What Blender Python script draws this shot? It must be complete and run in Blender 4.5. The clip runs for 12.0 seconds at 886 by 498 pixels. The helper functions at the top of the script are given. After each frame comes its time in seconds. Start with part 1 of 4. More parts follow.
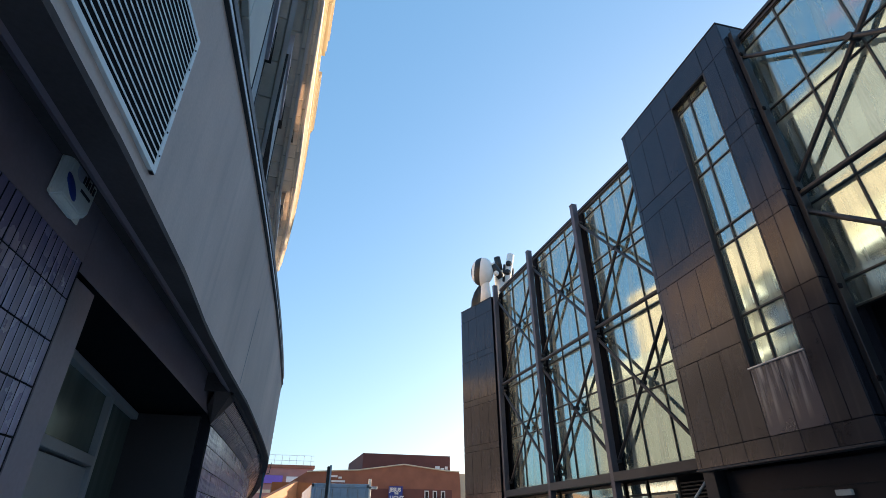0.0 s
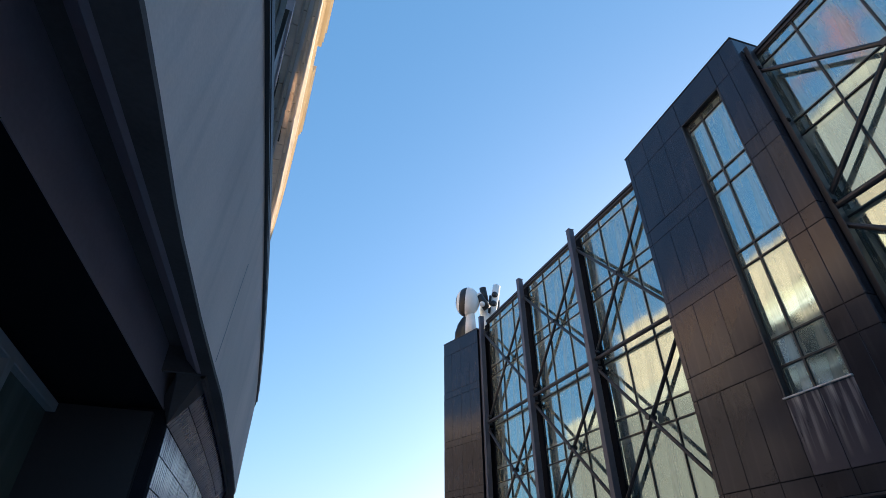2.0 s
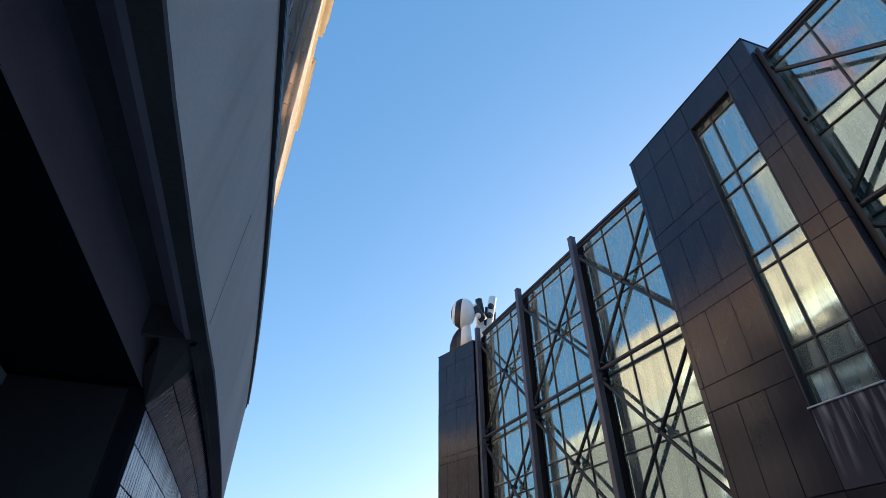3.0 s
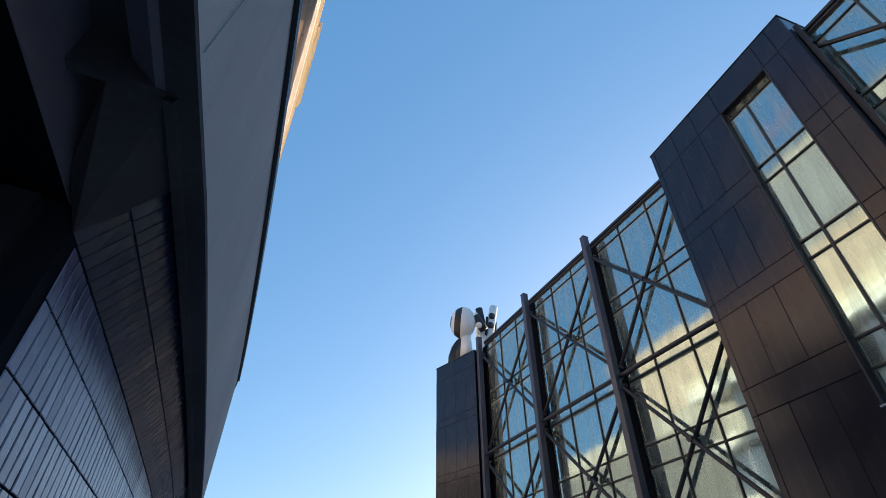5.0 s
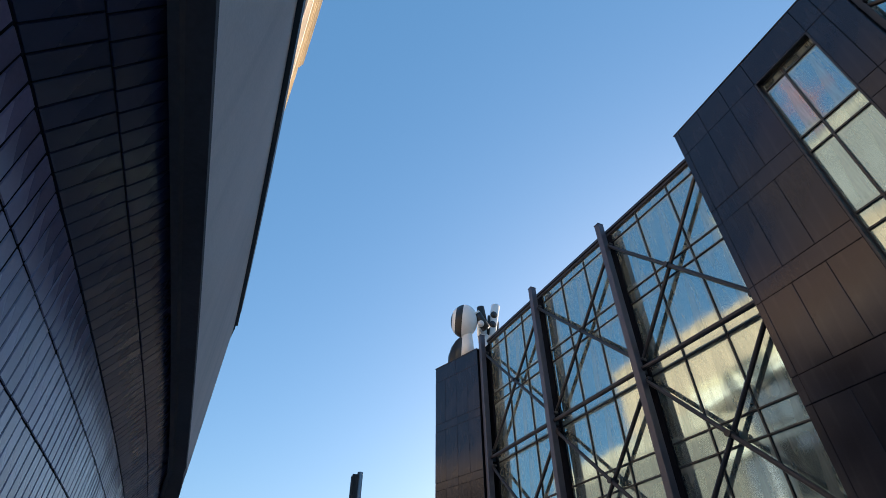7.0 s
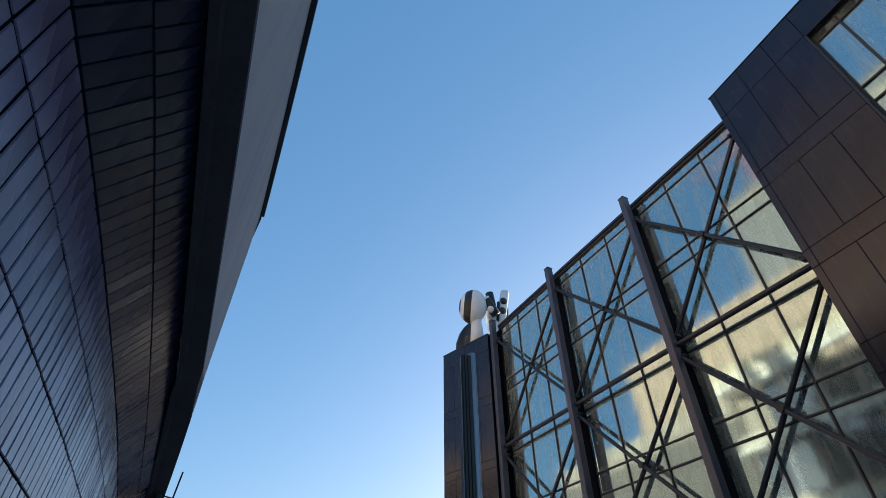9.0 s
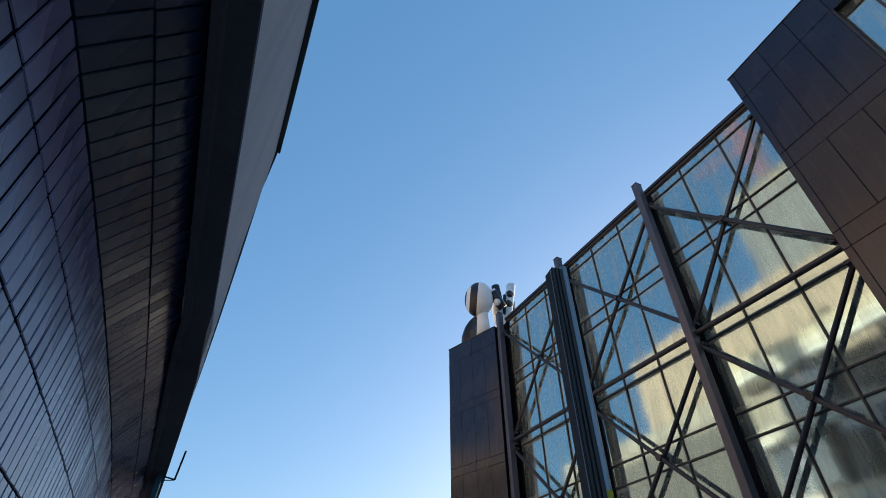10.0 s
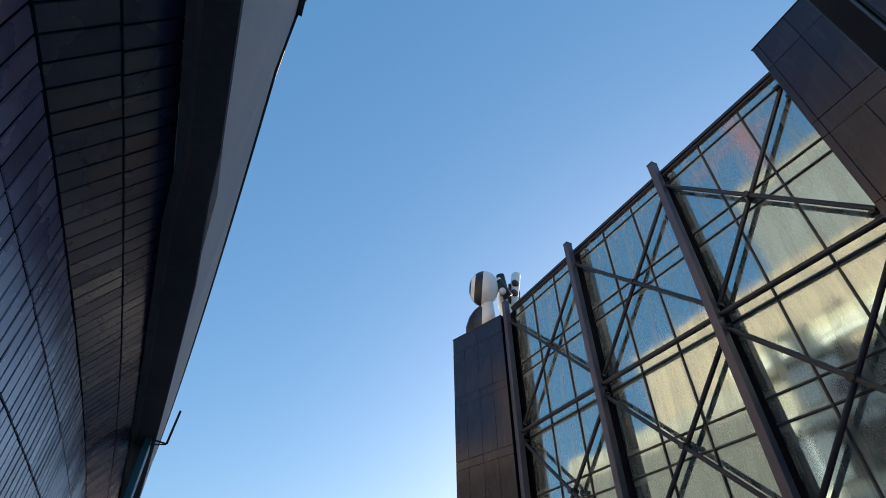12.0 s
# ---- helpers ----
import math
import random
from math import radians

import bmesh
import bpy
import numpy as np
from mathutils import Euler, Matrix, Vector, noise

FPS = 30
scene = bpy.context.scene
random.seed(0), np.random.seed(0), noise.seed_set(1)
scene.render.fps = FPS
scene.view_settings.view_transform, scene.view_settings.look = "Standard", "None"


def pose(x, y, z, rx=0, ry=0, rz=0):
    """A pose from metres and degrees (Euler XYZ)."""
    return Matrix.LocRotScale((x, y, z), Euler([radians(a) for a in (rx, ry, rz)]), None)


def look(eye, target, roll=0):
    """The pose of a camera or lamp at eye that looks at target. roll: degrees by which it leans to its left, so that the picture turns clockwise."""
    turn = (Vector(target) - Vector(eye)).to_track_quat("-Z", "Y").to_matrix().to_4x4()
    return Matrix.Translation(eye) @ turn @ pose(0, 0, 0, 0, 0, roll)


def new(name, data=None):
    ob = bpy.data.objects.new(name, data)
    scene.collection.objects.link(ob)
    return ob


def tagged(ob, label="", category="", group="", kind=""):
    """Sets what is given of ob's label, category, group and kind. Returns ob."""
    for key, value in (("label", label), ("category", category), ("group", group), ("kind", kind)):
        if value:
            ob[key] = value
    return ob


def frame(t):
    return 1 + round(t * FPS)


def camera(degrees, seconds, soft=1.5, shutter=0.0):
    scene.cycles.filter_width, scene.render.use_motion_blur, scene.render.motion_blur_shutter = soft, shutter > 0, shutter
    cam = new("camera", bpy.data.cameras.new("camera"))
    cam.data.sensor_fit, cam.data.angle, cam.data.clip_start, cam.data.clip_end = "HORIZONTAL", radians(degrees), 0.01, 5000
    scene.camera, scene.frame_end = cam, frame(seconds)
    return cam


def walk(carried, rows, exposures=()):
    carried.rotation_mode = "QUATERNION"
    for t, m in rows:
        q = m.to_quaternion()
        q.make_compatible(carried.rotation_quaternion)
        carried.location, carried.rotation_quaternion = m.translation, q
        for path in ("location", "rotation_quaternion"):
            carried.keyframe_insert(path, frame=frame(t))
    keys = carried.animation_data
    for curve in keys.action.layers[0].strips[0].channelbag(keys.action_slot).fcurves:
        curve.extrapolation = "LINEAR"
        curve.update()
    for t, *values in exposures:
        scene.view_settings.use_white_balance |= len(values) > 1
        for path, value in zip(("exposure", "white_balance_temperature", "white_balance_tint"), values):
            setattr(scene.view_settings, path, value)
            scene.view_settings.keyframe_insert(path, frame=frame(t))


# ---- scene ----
cam = camera(82.5, 12.0, soft=0.65)
METRES, EYE, TILT, LEAN, TURN = 10.8, 1.6, 0.0, 0.0, -18.0
ROWS = [
    (0.0, 0.0, 0.0, 0.0, 0.11, 29.31, 0.2),
    (0.5, -0.0165, 0.044, 0.0008, -0.62, 30.93, 0.19),
    (1.0, -0.0373, 0.0895, -0.0011, -1.52, 32.64, 0.11),
    (1.5, -0.0543, 0.1329, -0.0017, -2.68, 33.03, 0.13),
    (2.0, -0.0717, 0.1738, 0.0006, -3.54, 34.0, 0.12),
    (2.5, -0.09, 0.213, 0.0021, -4.37, 35.03, 0.11),
    (3.0, -0.102, 0.2583, 0.0011, -4.89, 35.95, 0.18),
    (5.0, -0.1523, 0.4395, -0.0004, -6.51, 38.6, 0.18),
    (5.5, -0.1639, 0.4849, 0.001, -6.87, 38.67, 0.22),
    (6.0, -0.1768, 0.5275, 0.0015, -7.21, 39.05, 0.24),
    (6.5, -0.1861, 0.5698, 0.0002, -7.77, 39.52, 0.24),
    (7.0, -0.1982, 0.6124, -0.0008, -7.99, 40.08, 0.28),
    (9.0, -0.249, 0.7788, -0.0082, -8.78, 40.36, 0.29),
    (9.5, -0.2572, 0.8155, -0.0076, -8.8, 40.34, 0.3),
    (10.0, -0.2684, 0.849, -0.0062, -8.84, 40.31, 0.27),
    (10.5, -0.2748, 0.8828, -0.0053, -8.95, 40.21, 0.4),
    (11.0, -0.2813, 0.9095, -0.0036, -8.96, 40.31, 0.39),
    (11.5, -0.2904, 0.9334, -0.0022, -9.04, 40.33, 0.38),
    (12.0, -0.292, 0.9528, -0.0026, -9.24, 40.27, 0.49),
]
EXPOSURES = [(0, 1.57, 7150, 15), (1.5, 1.38, 6500, 14), (3, 1.31, 6300, 14), (6, 1.13, 6400, 14), (12, 1.02, 6350, 14)]
walk(cam, [(t, pose(0, 0, EYE, TILT, LEAN, TURN) @ pose(METRES * x, METRES * y, METRES * z, 90 + pitch, roll, yaw)) for t, x, y, z, yaw, pitch, roll in ROWS], EXPOSURES)

# ---------- light ----------
SUN_AZ, SUN_EL = 63.0, 7.8          # degrees clockwise from +y, above the horizon
world = bpy.data.worlds.new("sky")
scene.world = world
world.use_nodes = True
wn = world.node_tree.nodes
sky = wn.new("ShaderNodeTexSky")
sky.sky_type = "NISHITA"
sky.sun_disc = False
sky.sun_elevation, sky.sun_rotation = radians(SUN_EL), radians(SUN_AZ)
sky.air_density, sky.dust_density, sky.ozone_density = 1.0, 2.0, 2.2
wn["Background"].inputs["Strength"].default_value = 0.15
tone = wn.new("ShaderNodeHueSaturation")
tone.inputs["Saturation"].default_value = 1.0
world.node_tree.links.new(sky.outputs["Color"], tone.inputs["Color"])
even = wn.new("ShaderNodeMix")        # a clear, rather even blue sky
even.data_type = "RGBA"
even.inputs["Factor"].default_value = 0.36
even.inputs["B"].default_value = (0.38, 1.55, 3.08, 1)
world.node_tree.links.new(tone.outputs["Color"], even.inputs["A"])
world.node_tree.links.new(even.outputs["Result"], wn["Background"].inputs["Color"])
sun = new("sun", bpy.data.lights.new("sun", "SUN"))
sun.data.energy, sun.data.angle, sun.data.color = 4.6, radians(0.53), (1.0, 0.85, 0.64)
sdir = Vector((math.sin(radians(SUN_AZ)) * math.cos(radians(SUN_EL)), math.cos(radians(SUN_AZ)) * math.cos(radians(SUN_EL)), math.sin(radians(SUN_EL))))
sun.matrix_world = look(sdir * 200, (0, 0, 0))


# ---------- materials ----------
def mat(name, colour, rough=0.6, metal=0.0, var=0.15, scale=3.0, fine=60.0, bump=0.15, stretch=(1, 1, 1), streak=0.0, streak_colour=None, rand=0.0, island=0.0, spec=0.5):
    """A painted, stone or metal surface: colour with large stains, fine grain, run-down streaks and relief."""
    m = bpy.data.materials.new(name)
    m.use_nodes = True
    n, l = m.node_tree.nodes, m.node_tree.links
    b = n["Principled BSDF"]
    b.inputs["Roughness"].default_value, b.inputs["Metallic"].default_value = rough, metal
    b.inputs["Specular IOR Level"].default_value = spec
    tc = n.new("ShaderNodeTexCoord")
    mp = n.new("ShaderNodeMapping")
    mp.inputs["Scale"].default_value = stretch
    l.new(tc.outputs["Object"], mp.inputs["Vector"])
    big, grain = n.new("ShaderNodeTexNoise"), n.new("ShaderNodeTexNoise")
    big.inputs["Scale"].default_value, big.inputs["Detail"].default_value = scale, 6
    grain.inputs["Scale"].default_value, grain.inputs["Detail"].default_value = fine, 4
    l.new(mp.outputs["Vector"], big.inputs["Vector"])
    l.new(tc.outputs["Object"], grain.inputs["Vector"])
    add = n.new("ShaderNodeMath")
    add.operation = "MULTIPLY_ADD"
    l.new(grain.outputs["Fac"], add.inputs[0])
    add.inputs[1].default_value = 0.35
    l.new(big.outputs["Fac"], add.inputs[2])
    ramp = n.new("ShaderNodeMapRange")
    ramp.inputs["From Min"].default_value, ramp.inputs["From Max"].default_value = 0.35, 1.0
    ramp.inputs["To Min"].default_value, ramp.inputs["To Max"].default_value = 1 - var, 1 + var
    l.new(add.outputs[0], ramp.inputs["Value"])
    value = ramp.outputs["Result"]
    if rand or island:
        src = n.new("ShaderNodeObjectInfo").outputs["Random"] if rand else n.new("ShaderNodeNewGeometry").outputs["Random Per Island"]
        r = n.new("ShaderNodeMapRange")
        r.inputs["To Min"].default_value, r.inputs["To Max"].default_value = 1 - (rand or island), 1 + (rand or island)
        l.new(src, r.inputs["Value"])
        mul = n.new("ShaderNodeMath")
        mul.operation = "MULTIPLY"
        l.new(value, mul.inputs[0])
        l.new(r.outputs["Result"], mul.inputs[1])
        value = mul.outputs[0]
    hsv = n.new("ShaderNodeHueSaturation")
    hsv.inputs["Color"].default_value = (*colour, 1)
    l.new(value, hsv.inputs["Value"])
    col = hsv.outputs["Color"]
    if streak:
        ms = n.new("ShaderNodeMapping")
        ms.inputs["Scale"].default_value = (5.0, 5.0, 0.35)
        l.new(tc.outputs["Object"], ms.inputs["Vector"])
        sn = n.new("ShaderNodeTexNoise")
        sn.inputs["Scale"].default_value, sn.inputs["Detail"].default_value = 1.2, 5
        l.new(ms.outputs["Vector"], sn.inputs["Vector"])
        sr = n.new("ShaderNodeMapRange")
        sr.inputs["From Min"].default_value, sr.inputs["From Max"].default_value = 0.52, 0.75
        sr.inputs["To Max"].default_value = streak
        l.new(sn.outputs["Fac"], sr.inputs["Value"])
        mix = n.new("ShaderNodeMix")
        mix.data_type = "RGBA"
        l.new(sr.outputs["Result"], mix.inputs["Factor"])
        l.new(col, mix.inputs["A"])
        mix.inputs["B"].default_value = (*(streak_colour or (0.02, 0.02, 0.02)), 1)
        col = mix.outputs["Result"]
    l.new(col, b.inputs["Base Color"])
    rr = n.new("ShaderNodeMapRange")
    rr.inputs["To Min"].default_value, rr.inputs["To Max"].default_value = max(rough - 0.12, 0.02), min(rough + 0.12, 1)
    l.new(big.outputs["Fac"], rr.inputs["Value"])
    l.new(rr.outputs["Result"], b.inputs["Roughness"])
    if bump:
        bp = n.new("ShaderNodeBump")
        bp.inputs["Strength"].default_value, bp.inputs["Distance"].default_value = bump, 0.004
        l.new(add.outputs[0], bp.inputs["Height"])
        l.new(bp.outputs["Normal"], b.inputs["Normal"])
    return m


def coated_glass(name, tint, film, film_min, film_max, rough=0.035):
    """Reflective coated glazing with a film of dirt that runs down it."""
    m = bpy.data.materials.new(name)
    m.use_nodes = True
    n, l = m.node_tree.nodes, m.node_tree.links
    n.remove(n["Principled BSDF"])
    out = n["Material Output"]
    gl, df, mx = n.new("ShaderNodeBsdfGlossy"), n.new("ShaderNodeBsdfDiffuse"), n.new("ShaderNodeMixShader")
    gl.inputs["Color"].default_value, gl.inputs["Roughness"].default_value = (*tint, 1), rough
    df.inputs["Color"].default_value = (*film, 1)
    tc, mp = n.new("ShaderNodeTexCoord"), n.new("ShaderNodeMapping")
    mp.inputs["Scale"].default_value = (1.5, 1.5, 0.16)
    l.new(tc.outputs["Object"], mp.inputs["Vector"])
    ns = n.new("ShaderNodeTexNoise")
    ns.inputs["Scale"].default_value, ns.inputs["Detail"].default_value, ns.inputs["Roughness"].default_value = 1.6, 7, 0.62
    l.new(mp.outputs["Vector"], ns.inputs["Vector"])
    mr = n.new("ShaderNodeMapRange")
    mr.inputs["From Min"].default_value, mr.inputs["From Max"].default_value = 0.42, 0.74
    mr.inputs["To Min"].default_value, mr.inputs["To Max"].default_value = film_min, film_max
    l.new(ns.outputs["Fac"], mr.inputs["Value"])
    wave = n.new("ShaderNodeTexNoise")
    wave.inputs["Scale"].default_value = 0.9
    l.new(tc.outputs["Object"], wave.inputs["Vector"])
    bp = n.new("ShaderNodeBump")
    bp.inputs["Strength"].default_value, bp.inputs["Distance"].default_value = 0.12, 0.02
    l.new(wave.outputs["Fac"], bp.inputs["Height"])
    l.new(bp.outputs["Normal"], gl.inputs["Normal"])
    sp = n.new("ShaderNodeSeparateXYZ")
    l.new(tc.outputs["Generated"], sp.inputs[0])
    rims = []
    for axis in ("Y", "Z"):
        half = n.new("ShaderNodeMath")
        half.operation = "SUBTRACT"
        l.new(sp.outputs[axis], half.inputs[0])
        half.inputs[1].default_value = 0.5
        away = n.new("ShaderNodeMath")
        away.operation = "ABSOLUTE"
        l.new(half.outputs[0], away.inputs[0])
        rims.append(away)
    rim = n.new("ShaderNodeMath")
    rim.operation = "MAXIMUM"
    l.new(rims[0].outputs[0], rim.inputs[0])
    l.new(rims[1].outputs[0], rim.inputs[1])
    ragged = n.new("ShaderNodeMath")
    ragged.operation = "MULTIPLY_ADD"
    l.new(ns.outputs["Fac"], ragged.inputs[0])
    ragged.inputs[1].default_value = 0.22
    l.new(rim.outputs[0], ragged.inputs[2])
    edge = n.new("ShaderNodeMapRange")
    edge.inputs["From Min"].default_value, edge.inputs["From Max"].default_value = 0.44, 0.64
    edge.inputs["To Max"].default_value = 0.5
    l.new(ragged.outputs[0], edge.inputs["Value"])
    total = n.new("ShaderNodeMath")
    total.operation = "MAXIMUM"
    l.new(mr.outputs["Result"], total.inputs[0])
    l.new(edge.outputs["Result"], total.inputs[1])
    l.new(total.outputs[0], mx.inputs["Fac"])
    l.new(gl.outputs[0], mx.inputs[1])
    l.new(df.outputs[0], mx.inputs[2])
    l.new(mx.outputs[0], out.inputs["Surface"])
    return m


M_PANEL = mat("dark_metal_panel", (0.017, 0.016, 0.022), 0.19, 0.1, 0.35, 0.6, 40, 0.03, spec=0.50, streak=0.08, streak_colour=(0.14, 0.13, 0.13), rand=0.10)
M_PANEL_STAIN = mat("stained_metal_panel", (0.024, 0.023, 0.041), 0.22, 0.1, 0.2, 0.7, 40, 0.04, spec=0.9, streak=1.0, streak_colour=(0.42, 0.41, 0.42))
nt_, lt_ = M_PANEL_STAIN.node_tree.nodes, M_PANEL_STAIN.node_tree.links
for nd in list(nt_):          # run-off is strongest just under the sill and fades downwards
    if nd.type == "MAP_RANGE" and abs(nd.inputs["From Min"].default_value - 0.52) < 0.001:
        nd.inputs["From Min"].default_value, nd.inputs["From Max"].default_value = 0.46, 0.68
    if nd.type == "MIX":
        tcs = nt_.new("ShaderNodeTexCoord")
        sep = nt_.new("ShaderNodeSeparateXYZ")
        lt_.new(tcs.outputs["Object"], sep.inputs[0])
        fade = nt_.new("ShaderNodeMapRange")
        fade.inputs["From Min"].default_value, fade.inputs["From Max"].default_value = -0.7, 0.85
        lt_.new(sep.outputs["Z"], fade.inputs["Value"])
        old = nd.inputs["Factor"].links[0].from_socket
        mm = nt_.new("ShaderNodeMath")
        mm.operation = "MULTIPLY"
        lt_.new(old, mm.inputs[0])
        lt_.new(fade.outputs["Result"], mm.inputs[1])
        lt_.new(mm.outputs[0], nd.inputs["Factor"])
for m_ in (M_PANEL, M_PANEL_STAIN):
    m_.node_tree.nodes["Principled BSDF"].inputs["Specular Tint"].default_value = (0.86, 0.88, 1.0, 1)
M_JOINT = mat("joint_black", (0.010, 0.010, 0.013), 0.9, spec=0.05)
M_STEEL = mat("dark_painted_steel", (0.035, 0.033, 0.038), 0.42, 0.3, 0.2, 2.0, 50, 0.08)
M_STEEL_LIGHT = mat("purple_grey_painted_steel", (0.085, 0.078, 0.098), 0.4, 0.3, 0.2, 2.0, 50, 0.08)
M_MULLION = mat("bronze_mullion", (0.045, 0.042, 0.04), 0.5, 0.3, 0.2, 4.0, 60, 0.08)
M_GLASS = coated_glass("coated_glass", (0.42, 0.57, 0.56), (0.52, 0.57, 0.50), 0.11, 0.48, 0.075)
M_FASCIA = mat("grey_render", (0.80, 0.635, 0.585), 0.75, 0, 0.20, 0.8, 55, 0.25, stretch=(1, 1, 0.6), streak=0.12, streak_colour=(0.15, 0.15, 0.155), spec=0.06)
M_LIP = mat("dark_soffit", (0.12, 0.092, 0.09), 0.8, 0, 0.35, 1.6, 45, 0.2, spec=0.08)
M_PAINT = mat("dark_wall_paint", (0.29, 0.215, 0.245), 0.55, 0, 0.25, 1.8, 40, 0.2)
M_RIM = mat("metal_flashing", (0.85, 0.85, 0.88), 0.4, 0.1, 0.2, 3, 60, 0.1)
M_RIM_DARK = mat("dark_flashing", (0.05, 0.05, 0.055), 0.45, 0.4, 0.2, 3, 60, 0.1)
M_TILE = mat("grey_glazed_tile", (0.245, 0.20, 0.335), 0.27, 0, 0.25, 4.0, 90, 0.10, rand=0.2, spec=1.0)
M_TILE_REST = mat("grey_glazed_tile_run", (0.245, 0.20, 0.335), 0.27, 0, 0.25, 4.0, 90, 0.10, island=0.2, spec=1.0)
# the wall tile again for the cove, the overhang's shade put into its colour
M_TILE_SHADE = mat("shaded_glazed_tile", (0.036, 0.034, 0.075), 0.28, 0, 0.25, 4.0, 90, 0.08, rand=0.14, spec=0.6)
M_TILE_SHADE_REST = mat("shaded_glazed_tile_run", (0.036, 0.034, 0.075), 0.28, 0, 0.25, 4.0, 90, 0.08, island=0.14, spec=0.6)
M_MORTAR = mat("tile_joint", (0.022, 0.02, 0.026), 0.9, 0, 0.3, 6, 80, 0.2, spec=0.03)
M_WHITE_METAL = mat("white_metal", (0.92, 0.92, 0.92), 0.35, 0.0, 0.12, 5, 70, 0.06)
M_STONE = mat("tan_stone_panel", (0.86, 0.78, 0.68), 0.7, 0, 0.14, 1.2, 40, 0.2, rand=0.08, streak=0.12, streak_colour=(0.2, 0.17, 0.13))
M_STONE_OLD = mat("weathered_stone", (0.40, 0.35, 0.30), 0.75, 0, 0.25, 0.8, 30, 0.2, streak=0.3, streak_colour=(0.16, 0.13, 0.10))
# stone with shade put into its colour, for the foot of the rear wing
M_STONE_SHADE = mat("shaded_stone", (0.13, 0.12, 0.115), 0.75, 0, 0.25, 0.8, 30, 0.2)
M_STONE_PALE = mat("pale_stone_panel", (0.70, 0.66, 0.60), 0.65, 0, 0.12, 1.2, 40, 0.15, rand=0.07, streak=0.10, streak_colour=(0.25, 0.22, 0.18))
M_STONE_WARM = mat("warm_upper_stone", (0.45, 0.335, 0.255), 0.7, 0, 0.22, 0.6, 30, 0.2, streak=0.2, streak_colour=(0.2, 0.15, 0.11))
M_CONCRETE = mat("grey_concrete", (0.21, 0.21, 0.225), 0.85, 0, 0.25, 0.3, 20, 0.3, streak=0.2, streak_colour=(0.14, 0.14, 0.14), spec=0.2)
M_LEDGE = mat("pale_ledge", (0.80, 0.79, 0.78), 0.5, 0.1, 0.12, 2, 50, 0.1)
M_CREAM = mat("cream_cornice", (0.66, 0.55, 0.39), 0.65, 0, 0.14, 1.5, 45, 0.15)
M_FRAME = mat("lilac_frame", (0.62, 0.60, 0.70), 0.45, 0.2, 0.1, 3, 50, 0.08)
M_DARK_GLASS = coated_glass("dark_window_glass", (0.16, 0.18, 0.22), (0.02, 0.02, 0.025), 0.1, 0.3, 0.05)
M_DOOR = mat("grey_door_paint", (0.30, 0.30, 0.32), 0.5, 0, 0.12, 2, 40, 0.1)
M_FROST = coated_glass("frosted_glass", (0.25, 0.28, 0.26), (0.17, 0.19, 0.17), 0.5, 0.8, 0.2)
M_ASPHALT = mat("street_paving", (0.44, 0.42, 0.395), 0.9, 0, 0.25, 1.2, 120, 0.5)
M_PAVE = mat("concrete_paving", (0.46, 0.44, 0.42), 0.85, 0, 0.2, 1.5, 90, 0.3)
M_BRICK = mat("red_brick", (0.30, 0.12, 0.075), 0.85, 0, 0.25, 1.0, 30, 0.3)
M_BRICK_DARK = mat("dark_brick", (0.16, 0.06, 0.05), 0.85, 0, 0.25, 0.8, 30, 0.3)
M_ORANGE = mat("orange_render", (0.30, 0.125, 0.055), 0.8, 0, 0.2, 1.0, 30, 0.2)
M_PINK = mat("pink_brick", (0.40, 0.20, 0.18), 0.8, 0, 0.15, 1.0, 30, 0.2)
M_CONTAINER = mat("blue_grey_container", (0.46, 0.55, 0.66), 0.55, 0.2, 0.2, 2.0, 40, 0.15, streak=0.25, streak_colour=(0.2, 0.12, 0.08))
M_WHITE = mat("white_paint", (0.78, 0.77, 0.75), 0.5, 0, 0.08, 3, 60, 0.08)
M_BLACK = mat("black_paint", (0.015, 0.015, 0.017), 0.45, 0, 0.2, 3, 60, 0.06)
M_BLUE = mat("blue_plastic", (0.03, 0.06, 0.30), 0.4, 0, 0.1, 4, 60, 0.05)
M_PURPLE = mat("purple_sign", (0.20, 0.12, 0.50), 0.5, 0, 0.1, 4, 60, 0.05)
M_PLASTIC = mat("white_plastic", (0.90, 0.88, 0.84), 0.4, 0, 0.14, 9, 80, 0.06)
M_GALV = mat("galvanised_steel", (0.5, 0.51, 0.53), 0.42, 0.5, 0.25, 4, 50, 0.12)
M_POST = mat("dark_post", (0.085, 0.070, 0.064), 0.5, 0.1, 0.25, 3, 50, 0.12)
M_YELLOW = mat("yellow_sticker", (0.75, 0.62, 0.02), 0.5, 0, 0.1, 8, 80, 0.05)
M_TEAL = mat("teal_panel", (0.03, 0.16, 0.20), 0.5, 0, 0.15, 3, 60, 0.05)
M_ROOF = mat("roof_felt", (0.12, 0.12, 0.12), 0.9, 0, 0.2, 1.0, 40, 0.3)
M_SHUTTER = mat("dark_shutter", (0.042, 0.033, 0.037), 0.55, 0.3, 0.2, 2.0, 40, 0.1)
M_CRANE = mat("orange_crane_paint", (0.55, 0.12, 0.03), 0.5, 0.1, 0.15, 3, 50, 0.05)


